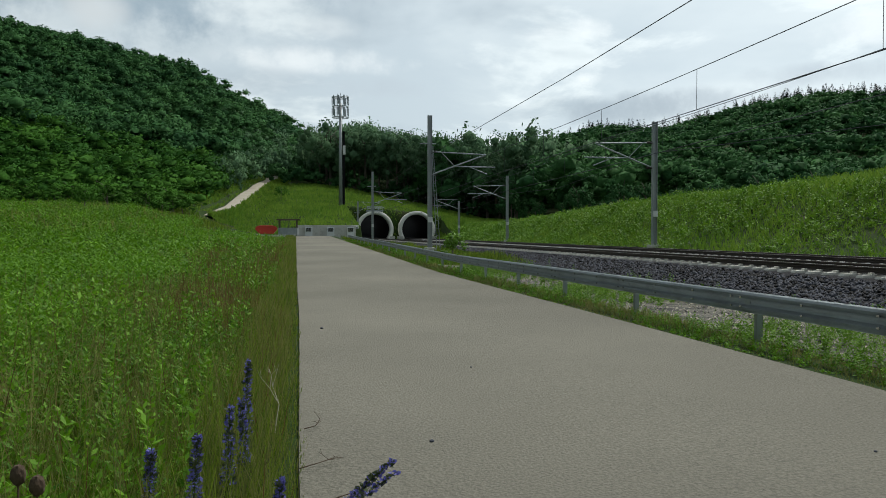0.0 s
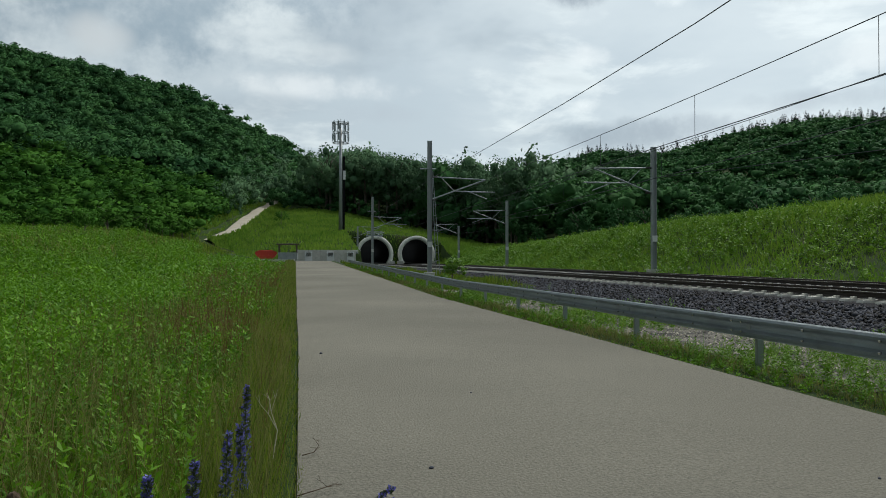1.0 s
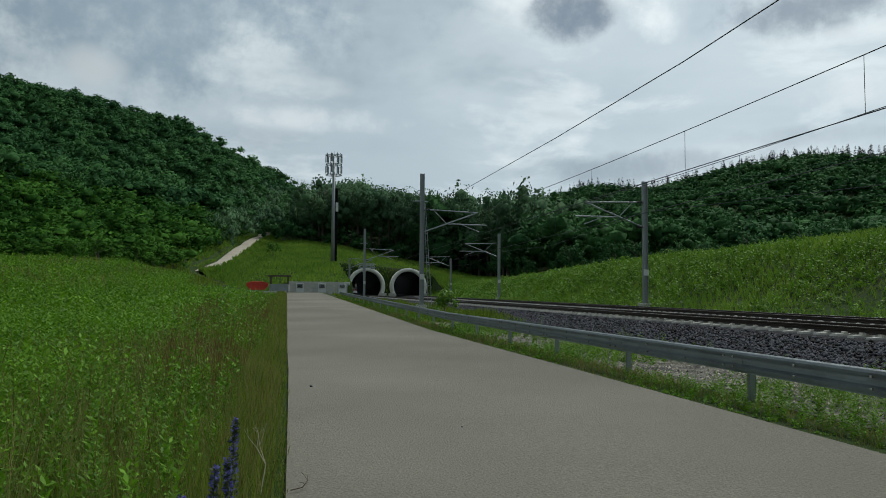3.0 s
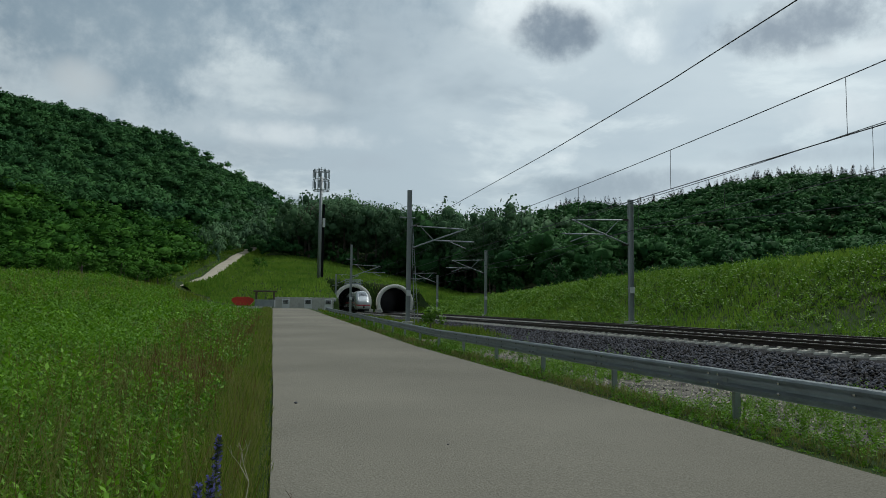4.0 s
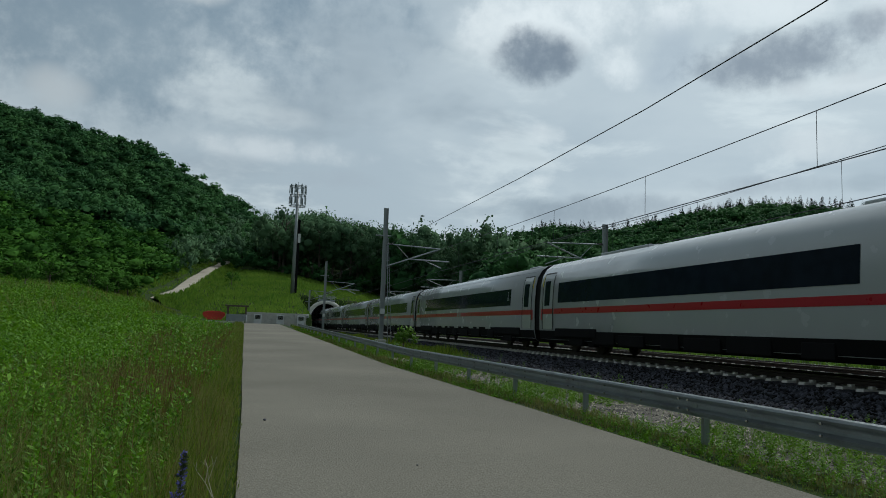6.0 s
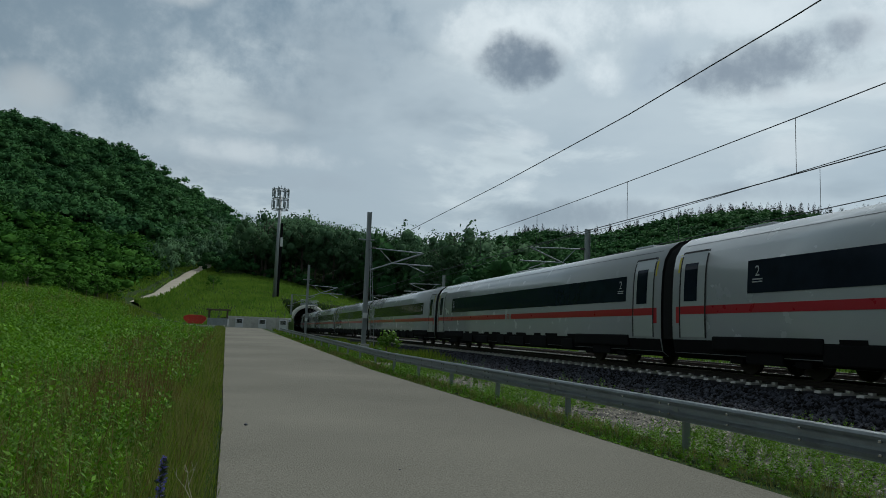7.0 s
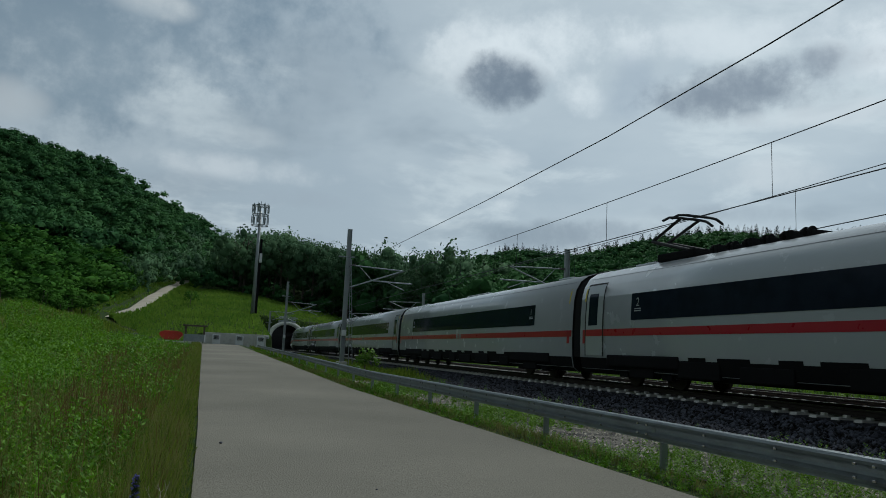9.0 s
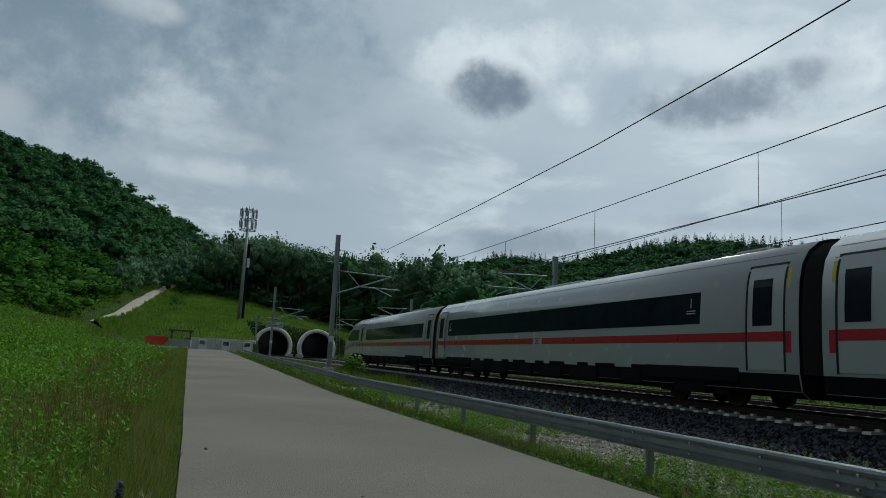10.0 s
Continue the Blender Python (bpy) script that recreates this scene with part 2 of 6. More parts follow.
LAMP_GLASS.node_tree.nodes["Principled BSDF"].inputs["Emission Strength"].default_value = 0.35
RED_BIN = material("red_skip_paint", (0.55, 0.045, 0.025), 0.5, vary=0.15, scale=1.5, dirt=(0.25, 0.03, 0.02), dirt_amount=0.4)
WOOD = material("dark_weathered_wood", (0.09, 0.07, 0.05), 0.85, vary=0.3, scale=2, fine=25, bump=0.3)
BARK = material("grey_bark", (0.13, 0.11, 0.09), 0.9, vary=0.3, scale=2, fine=18, bump=0.4)
DIRT_PATH = material("pale_dirt_track", (0.40, 0.36, 0.29), 0.95, vary=0.2, scale=0.3, fine=4, bump=0.3, dirt=(0.26, 0.25, 0.16), dirt_amount=0.5)
SOIL = material("grassy_soil", (0.026, 0.050, 0.010), 0.95, vary=0.5, scale=0.15, fine=5, bump=0.5, dirt=(0.06, 0.055, 0.028), dirt_amount=0.5, spec=0.1)
VERGE_DRY = leafy("dry_verge_grass", (0.095, 0.135, 0.026), (0.34, 0.32, 0.11), 0.6, scale=0.5)
MEADOW = leafy("meadow_grass", (0.035, 0.090, 0.007), (0.260, 0.350, 0.035), 0.80, scale=0.35, trans=0.3, rough=0.6, spec=0.2)
HERB = leafy("meadow_herb_leaves", (0.018, 0.080, 0.005), (0.215, 0.440, 0.020), 0.40, scale=0.3, trans=0.3, tone=0.40, rough=0.6, spec=0.2)
SLOPE_GRASS = leafy("slope_grass", (0.075, 0.185, 0.018), (0.250, 0.380, 0.050), 0.55, scale=0.12, trans=0.4)
SLOPE_HERB = leafy("slope_herb_leaves", (0.030, 0.105, 0.008), (0.215, 0.400, 0.030), 0.40, scale=0.2, trans=0.3, tone=0.40, rough=0.6, spec=0.2)
# bluer than the bushes: haze over the distant woods is put into these greens
TREE_LEAVES = leafy("deciduous_leaves", (0.016, 0.064, 0.025), (0.070, 0.178, 0.052), 0.18, scale=0.015, trans=0.2, grain=0.7, tone=0.5, spec=0.04)
BUSH_LEAVES = leafy("bush_leaves", (0.017, 0.074, 0.013), (0.082, 0.210, 0.026), 0.2, scale=0.03, trans=0.25, grain=1.1, tone=0.45, spec=0.04)
# pale and bluish greens, with distance haze put into the colour
DARK_LEAVES = leafy("shaded_wood_leaves", (0.052, 0.115, 0.066), (0.130, 0.235, 0.105), 0.25, scale=0.03, trans=0.2, grain=1.1, tone=0.45, spec=0.04)
CONIFER = leafy("spruce_needles", (0.010, 0.027, 0.019), (0.024, 0.048, 0.032), 0.3, scale=0.03, trans=0.0, tone=0.4, spec=0.04)
FLOWER = leafy("violet_blue_petals", (0.10, 0.10, 0.38), (0.26, 0.25, 0.64), 0.9)
SORREL = leafy("reddish_sorrel_stalks", (0.095, 0.070, 0.022), (0.20, 0.115, 0.045), 0.8)
STEM = leafy("flower_stem", (0.05, 0.075, 0.03), (0.10, 0.12, 0.06), 0.9)
PALE_TWIG = material("bleached_twig", (0.48, 0.44, 0.33), 0.8, vary=0.2)
SEED_HEAD = material("brown_seed_head", (0.07, 0.045, 0.025), 0.9, vary=0.4, scale=30, fine=200)


# ---- mesh helpers ----
def mesh_object(name, bm, mat, smooth=False):
    me = bpy.data.meshes.new(name)
    bmesh.ops.recalc_face_normals(bm, faces=bm.faces)
    bm.to_mesh(me)
    bm.free()
    for mm in (mat if isinstance(mat, (list, tuple)) else [mat]):
        me.materials.append(mm)
    if smooth:
        me.polygons.foreach_set("use_smooth", [True] * len(me.polygons))
    return new(name, me)


def raw_object(name, verts, faces, mat, smooth=False, normals=None, tone=None):
    """A mesh from arrays: verts (n, 3), faces (m, 3 or 4); normals and a shade for each vertex if given."""
    verts, faces = np.asarray(verts, dtype=np.float32), np.asarray(faces, dtype=np.int32)
    me = bpy.data.meshes.new(name)
    k = faces.shape[1]
    me.vertices.add(len(verts))
    me.vertices.foreach_set("co", verts.ravel())
    me.loops.add(faces.size)
    me.loops.foreach_set("vertex_index", faces.ravel())
    me.polygons.add(len(faces))
    me.polygons.foreach_set("loop_start", np.arange(0, faces.size, k, dtype=np.int32))
    if smooth or normals is not None:
        me.polygons.foreach_set("use_smooth", np.ones(len(faces), dtype=bool))
    me.update(calc_edges=True)
    me.validate()
    if tone is not None:
        me.attributes.new("tone", "FLOAT", "POINT").data.foreach_set("value", np.asarray(tone, dtype=np.float32))
    if normals is not None:
        me.normals_split_custom_set_from_vertices(np.asarray(normals, dtype=np.float32))
    me.materials.append(mat)
    return new(name, me)


def part(name, bm, mat, parent, label="", smooth=False):
    ob = mesh_object(name, bm, mat, smooth)
    ob.parent = parent
    if label:
        ob["label"] = label
    return ob


def box(bm, x0, x1, y0, y1, z0, z1, bevel=0.0):
    v = [bm.verts.new((x, y, z)) for x in (x0, x1) for y in (y0, y1) for z in (z0, z1)]
    fs = [bm.faces.new([v[i] for i in q]) for q in ((0, 1, 3, 2), (4, 6, 7, 5), (0, 4, 5, 1), (2, 3, 7, 6), (0, 2, 6, 4), (1, 5, 7, 3))]
    if bevel:
        es = list({e for f in fs for e in f.edges})
        bmesh.ops.bevel(bm, geom=es, offset=bevel, segments=2, affect="EDGES", profile=0.6)
    return bm


def tube(bm, a, b, r0, r1=None, n=8, caps=True):
    """A round bar from a to b."""
    a, b = Vector(a), Vector(b)
    r1 = r0 if r1 is None else r1
    q = (b - a).to_track_quat("Z", "Y")
    rings = []
    for p, r in ((a, r0), (b, r1)):
        rings.append([bm.verts.new(p + q @ Vector((r * math.cos(2 * math.pi * i / n), r * math.sin(2 * math.pi * i / n), 0))) for i in range(n)])
    for i in range(n):
        bm.faces.new((rings[0][i], rings[0][(i + 1) % n], rings[1][(i + 1) % n], rings[1][i]))
    if caps:
        bm.faces.new(rings[0][::-1]), bm.faces.new(rings[1])
    return bm


def smoothstep(a, b, x):
    t = np.clip((np.asarray(x, dtype=float) - a) / (b - a), 0, 1)
    return t * t * (3 - 2 * t)


def empty(name, x=0, y=0, z=0):
    ob = new(name)
    ob.location = (x, y, z)
    return ob


# ---- the lie of the land ----
RAIL_Z = 0.80
PORTAL_Y = 168.0


def track_1(y):
    return 14.4 + 0.02 * y


def track_2(y):
    return 18.4 + 0.054 * y


# azimuth, then distance and height of the foot, the middle and the ridge of the hills round the valley
HILLS = np.array([
    (-180, 150, 3, 300, 8, 650, 30), (-90, 110, 6, 250, 30, 480, 90), (-25, 108, 4.8, 250, 38, 480, 108),
    (-19.6, 110, 4.2, 250, 36, 480, 106), (-15.2, 112, 4.2, 250, 33, 480, 101), (-11.2, 115, 4.1, 250, 30, 480, 95),
    (-7.8, 122, 4.1, 250, 26, 480, 91), (-5.0, 140, 4.6, 250, 22, 480, 81), (-2.2, 232, 16.4, 300, 26, 480, 72),
    (0, 235, 16.8, 300, 24, 480, 62), (1.1, 235, 17, 300, 22, 480, 52), (4, 228, 15.5, 300, 20, 420, 36),
    (8, 215, 11.5, 300, 17, 420, 34), (12, 205, 7.6, 300, 13, 450, 36), (15, 190, 4.8, 300, 11, 520, 42),
    (20, 150, 5.0, 300, 13, 620, 64), (23, 145, 5.5, 300, 15, 650, 76), (27, 140, 6, 300, 16, 650, 75),
    (30, 140, 6, 300, 17, 650, 80), (33, 140, 6, 300, 18, 650, 88), (37, 140, 6, 300, 20, 650, 92),
    (42, 140, 6, 300, 20, 650, 91), (70, 140, 8, 300, 22, 650, 82), (180, 150, 3, 300, 8, 650, 30)])


def ground_z(x, y):
    x, y = np.asarray(x, dtype=float), np.asarray(y, dtype=float)
    r = np.hypot(x, y)
    az = np.degrees(np.arctan2(x, y))
    H = [np.interp(az, HILLS[:, 0], HILLS[:, i]) for i in range(1, 7)]
    road = 0.0135 * np.clip(y - 30, 0, 107)
    # meadow beside the road
    left = road + 3.4 * smoothstep(1.5, 24, -x) * smoothstep(25, 112, y) + 0.8 * smoothstep(2, 30, -x) * smoothstep(5, 30, y)
    # rail formation, ditch and cutting
    foot = track_2(y) + 4.6
    cut = np.interp(x, [6.0, 7.2, 10.3, 11.6, 14.4], [0, -0.05, -0.02, 0.02, 0.30])
    cut = np.where(x < 9, cut + road * (1 - smoothstep(6.6, 9.5, x)), cut)
    crest = np.interp(y, [-50, 40, 75, 100, 145, 170], [5.2, 5.3, 4.9, 4.0, 3.0, 5.0])
    slope = 0.30 + (crest - 0.3) * smoothstep(-0.15, 1.0, (x - foot) / np.maximum(37 - foot, 3.0))
    near = np.where(x < 0.2, left, np.where(x < foot, np.where(x < 6, road, cut), slope))
    # bank behind the wall and over the portals
    h1 = H[1]
    bank0 = 3.0
    t = np.clip((y - 133) / np.maximum(H[0] * np.cos(np.radians(az)) - 133, 5), 0, 1)
    bank = bank0 + (h1 - bank0) * t
    in_bank = smoothstep(-14, -4, x)
    gate = (x > 11.6) & (x < foot + 1.5)
    start = np.where(gate, PORTAL_Y + 0.4, 132.0)
    rise = smoothstep(0, 1, (y - start) / np.where(gate, 5.0, 1.6))
    left_soft = smoothstep(112, 150, y)
    k = np.where(x > -14, np.where(x < -1.0, left_soft * in_bank, rise), 0)
    k = np.where(x > foot + 1.5, smoothstep(140, 180, y), k)
    near = near * (1 - k) + np.maximum(bank, near) * k
    # beyond the foot of the hills
    f = smoothstep(H[0] * 0.93, H[0] * 1.07, r)
    far = np.where(r < H[2], H[1] + (H[3] - H[1]) * (r - H[0]) / (H[2] - H[0]), H[3] + (H[5] - H[3]) * np.sin(np.clip((r - H[2]) / (H[4] - H[2]), 0, 1) * 1.35) / 0.9757)
    far = np.where(r > H[4], np.maximum(H[5] - 0.10 * (r - H[4]), 5), far)
    lump = 3.0 * np.sin(x * 0.031 + 1.3) * np.sin(y * 0.027) * smoothstep(200, 330, r)
    return near * (1 - f) + (far + lump) * f


def grid_lines(*spans):
    """Rising coordinates: spans of (from, to, step)."""
    return np.unique(np.round(np.concatenate([np.arange(a, b + 1e-6, s) for a, b, s in spans]), 3))


def terrain():
    xs = grid_lines((-2400, -400, 100), (-400, -60, 10), (-60, -12, 2), (-12, -1, 0.5), (0.1, 6.1, 0.75), (6.1, 11.6, 0.45), (11.6, 36, 0.4), (36, 60, 2), (60, 400, 10), (400, 2400, 100))
    ys = grid_lines((-1500, -100, 100), (-100, -10, 10), (-10, 60, 1.0), (60, 130, 2), (130, 164, 1), (164, 178, 0.4), (178, 260, 4), (260, 620, 10), (620, 3000, 100))
    X, Y = np.meshgrid(xs, ys)
    Z = ground_z(X, Y)
    n, m = len(xs), len(ys)
    idx = np.arange(n * m).reshape(m, n)
    faces = np.stack([idx[:-1, :-1], idx[:-1, 1:], idx[1:, 1:], idx[1:, :-1]], -1).reshape(-1, 4)
    # the two tunnel mouths stay open
    cx, cy, cz = (A.ravel()[faces].mean(1) for A in (X, Y, Z))
    hole = np.zeros(len(faces), dtype=bool)
    for c in (track_1, track_2):
        hole |= (np.hypot(cx - c(cy), cz - 2.8) < 3.95) & (cy > 166) & (cy < 182) & (cz > 0.45)
    ob = raw_object("ground", np.stack([X.ravel(), Y.ravel(), Z.ravel()], 1), faces[~hole], SOIL, True)
    tagged(ob, "grassy valley floor with meadow, cutting and wooded hills", "ground", kind="structure")


terrain()


def road():
    ys = np.concatenate([np.arange(-40, 30, 5), np.arange(30, 129, 4)])
    bm = bmesh.new()
    rows = []
    for y in ys:
        z = 0.0135 * max(0, y - 30)
        w = 0.02 * math.sin(y * 0.9) + 0.015 * math.sin(y * 2.3)
        row = []
        for x, dz in ((0.03 + w, -0.05), (0.05 + w, 0.035), (2.9, 0.06), (5.82 + w, 0.035), (5.85 + w, -0.05)):
            row.append(bm.verts.new((x, y, z + dz)))
        rows.append(row)
    for a, b in zip(rows, rows[1:]):
        for i in range(4):
            bm.faces.new((a[i], a[i + 1], b[i + 1], b[i]))
    ob = mesh_object("road", bm, ASPHALT)
    tagged(ob, "pale worn asphalt service road beside the railway", "road", kind="structure")
    # widening before the wall
    bm = bmesh.new()
    box(bm, -9.5, -0.02, 114, 118.5, 0.8, 1.6, 0.03)
    ob = mesh_object("pavement", bm, CONCRETE)
    tagged(ob, "pale concrete pad beside the road", "pavement", kind="structure")


road()


# ---- tunnel portals ----
def portal(c, name, railing):
    top = empty(name, c(PORTAL_Y), PORTAL_Y, 0)
    slope = c(1) - c(0)

    def ring(bm, r_in, r_out, y0, y1, lean, n=40):
        a0 = -0.62
        sections = []
        for i in range(n + 1):
            a = a0 + (math.pi - 2 * a0) * i / n
            sec = []
            for r, y in ((r_in, y0), (r_out, y0), (r_out, y1), (r_in, y1)):
                z = 2.8 + r * math.sin(a)
                yy = y + (lean * (z - 0.6) if y == y0 else 0)
                sec.append(bm.verts.new((r * math.cos(a) + slope * yy, yy, max(z, 0.35))))
            sections.append(sec)
        for p, q in zip(sections, sections[1:]):
            for j in range(4):
                bm.faces.new((p[j], p[(j + 1) % 4], q[(j + 1) % 4], q[j]))
        bm.faces.new(sections[0][::-1]), bm.faces.new(sections[-1])
        return bm
    part("collar", ring(bmesh.new(), 3.45, 4.25, -1.5, 1.4, 0.12), RING_CONCRETE, top, "pale concrete ring", True)
    bm = bmesh.new()
    part("lining", ring(bm, 3.46, 4.2, 1.41, 640.0, 0.0), TUBE, top, "tunnel tube with its darkness put into the colour")
    bm = bmesh.new()
    box(bm, -3.0, 3.0, -1.4, 1.2, 0.25, 0.42)
    part("slab", bm, CONCRETE, top)
    for s in (-1, 1):
        part("plinth", box(bmesh.new(), s * 3.9 - 0.55, s * 3.9 + 0.55, -1.9, 0.4, 0.2, 1.25, 0.05), CONCRETE, top)
    if railing:
        bm = bmesh.new()
        for i in range(5):
            tube(bm, (-1.7 + 0.85 * i, -0.4, 6.95), (-1.7 + 0.85 * i, -0.4, 8.0), 0.05)
        for z in (7.5, 8.0):
            tube(bm, (-1.75, -0.4, z), (1.75, -0.4, z), 0.06)
        box(bm, -1.9, 1.9, -0.75, 0.5, 6.85, 7.2, 0.05)
        part("railing", bm, ZINC, top, "small grey railing over the crown")
    tagged(top, "round concrete tunnel portal with a pale ring in a grassy bank", "tunnel portal", "tunnel portals")


portal(track_1, "tunnel_portal", True)
portal(track_2, "tunnel_portal", False)


# ---- permanent way ----
def rails():
    for c in (track_1, track_2):
        bed = bmesh.new()
        rows = []
        for y in np.arange(-60, PORTAL_Y + 40, 6.0):
            x = c(y)
            prof = ((-5.0, -0.06), (-4.3, 0.06), (-1.5, 0.46), (-1.22, 0.55), (1.5, 0.53), (2.4, 0.38)) if c is track_1 else ((-2.4, 0.38), (-1.5, 0.48), (-1.22, 0.55), (1.22, 0.55), (2.6, 0.34), (3.6, 0.10))
            rows.append([bed.verts.new((x + dx, y, z)) for dx, z in prof])
        for a, b in zip(rows, rows[1:]):
            for i in range(5):
                bed.faces.new((a[i], a[i + 1], b[i + 1], b[i]))
        ob = mesh_object("track_bed", bed, BALLAST_BED)
        tagged(ob, "dark basalt ballast bed under the railway track", "track bed", "track beds", "structure")
        track = empty("railway_track", c(0), 0, 0)
        tagged(track, "ballasted railway track with concrete sleepers and brown rails", "railway track", "railway tracks")
        s = c(1) - c(0)
        for side in (-1, 1):
            bm = bmesh.new()
            prof = [(-0.075, 0.0), (0.075, 0.0), (0.07, 0.015), (0.012, 0.035), (0.012, 0.115), (0.036, 0.13), (0.036, 0.165), (0.025, 0.172), (-0.025, 0.172), (-0.036, 0.165), (-0.036, 0.13), (-0.012, 0.115), (-0.012, 0.035), (-0.07, 0.015)]
            ends = [[bm.verts.new((side * 0.755 + px + s * y, y, RAIL_Z - 0.172 + pz)) for px, pz in prof] for y in (-60, 200)]
            k = len(prof)
            for i in range(k):
                f = bm.faces.new((ends[0][i], ends[0][(i + 1) % k], ends[1][(i + 1) % k], ends[1][i]))
                f.material_index = 1 if i == 7 else 0
            part("rail", bm, [RUST, RAIL_TOP], track, "brown steel rail with a polished head")
        bm = bmesh.new()
        pts = ((-1.3, 0.40, 0.13), (-1.22, 0.605, 0.10), (-0.45, 0.605, 0.10), (-0.38, 0.57, 0.10), (0.38, 0.57, 0.10), (0.45, 0.605, 0.10), (1.22, 0.605, 0.10), (1.3, 0.40, 0.13))
        rws = [[bm.verts.new((px, sg * w, pz)) for px, pz, w in pts] for sg in (-1, 1)]
        for i in range(len(pts) - 1):
            bm.faces.new((rws[0][i], rws[0][i + 1], rws[1][i + 1], rws[1][i]))
        for r in rws:
            bm.faces.new([r[0], *r[1:]])
        for sg in (-1, 1):
            for o in (-0.14, 0.14):
                box(bm, sg * 0.755 + o - 0.05, sg * 0.755 + o + 0.05, -0.06, 0.06, 0.60, 0.66)
        me = bpy.data.meshes.new("sleeper")
        bmesh.ops.recalc_face_normals(bm, faces=bm.faces)
        bm.to_mesh(me)
        bm.free()
        me.materials.append(SLEEPER)
        for i in range(250):
            y = -8 + 0.62 * i
            ob = new("sleeper", me)
            ob.parent = track
            ob.location = (s * y + random.uniform(-0.02, 0.02), y, random.uniform(-0.008, 0.008))


rails()


# ---- crash barrier ----
def barrier():
    x = 6.7
    ob = empty("guardrail", x, 0, 0)
    tagged(ob, "galvanised steel guardrail on posts along the road edge", "guardrail")
    def gz(y):
        return 0.0135 * max(0.0, y - 30) * 0.95
    post = bmesh.new()
    # C-shaped post
    for a, b, c, d in ((-0.05, 0.05, -0.030, -0.024), (-0.05, -0.044, -0.030, 0.03), (0.044, 0.05, -0.030, 0.03)):
        box(post, a, b, c, d, -0.35, 0.70)
    box(post, -0.03, 0.03, -0.045, 0.045, 0.50, 0.66)
    pm = bpy.data.meshes.new("post")
    post.to_mesh(pm)
    post.free()
    pm.materials.append(ZINC)
    spacer = bmesh.new()
    box(spacer, -0.13, 0.0, -0.05, 0.05, 0.50, 0.66, 0.01)
    sm = bpy.data.meshes.new("spacer")
    spacer.to_mesh(sm)
    spacer.free()
    sm.materials.append(ZINC)
    head = box(bmesh.new(), -0.012, 0.012, -0.02, 0.02, -0.015, 0.015, 0.004)
    bolt = bpy.data.meshes.new("bolt")
    head.to_mesh(bolt)
    head.free()
    bolt.materials.append(RAIL_TOP)
    prof = [(0.0, 0.44), (-0.055, 0.455), (-0.08, 0.49), (-0.08, 0.525), (-0.02, 0.565), (-0.012, 0.60), (-0.02, 0.635), (-0.08, 0.675), (-0.08, 0.71), (-0.055, 0.742), (0.0, 0.755)]
    ys = [1.77 + 4.0 * i for i in range(-3, 24)]
    for y in ys[:-1]:
        for nm, me, dx in (("post", pm, 0.05), ("spacer", sm, 0.0)):
            p = new(nm, me)
            p.parent = ob
            p.location = (dx, y, gz(y))
        bm = bmesh.new()
        y0, y1 = y, y + 4.02
        ends = [[bm.verts.new((-0.10 + px + o, yy, gz(yy) + pz)) for px, pz in prof] for yy, o in ((y0, 0.0), (y1, -0.004))]
        for i in range(len(prof) - 1):
            bm.faces.new((ends[0][i], ends[0][i + 1], ends[1][i + 1], ends[1][i]))
        bmesh.ops.solidify(bm, geom=list(bm.faces), thickness=0.004)
        part("rail_beam", bm, ZINC, ob)
        for dy in (0.10, 0.34, 1.45, 2.75):
            for z in (0.53, 0.67):
                p = new("bolt", bolt)
                p.parent = ob
                p.location = (-0.185, y + dy, gz(y) + z)


barrier()


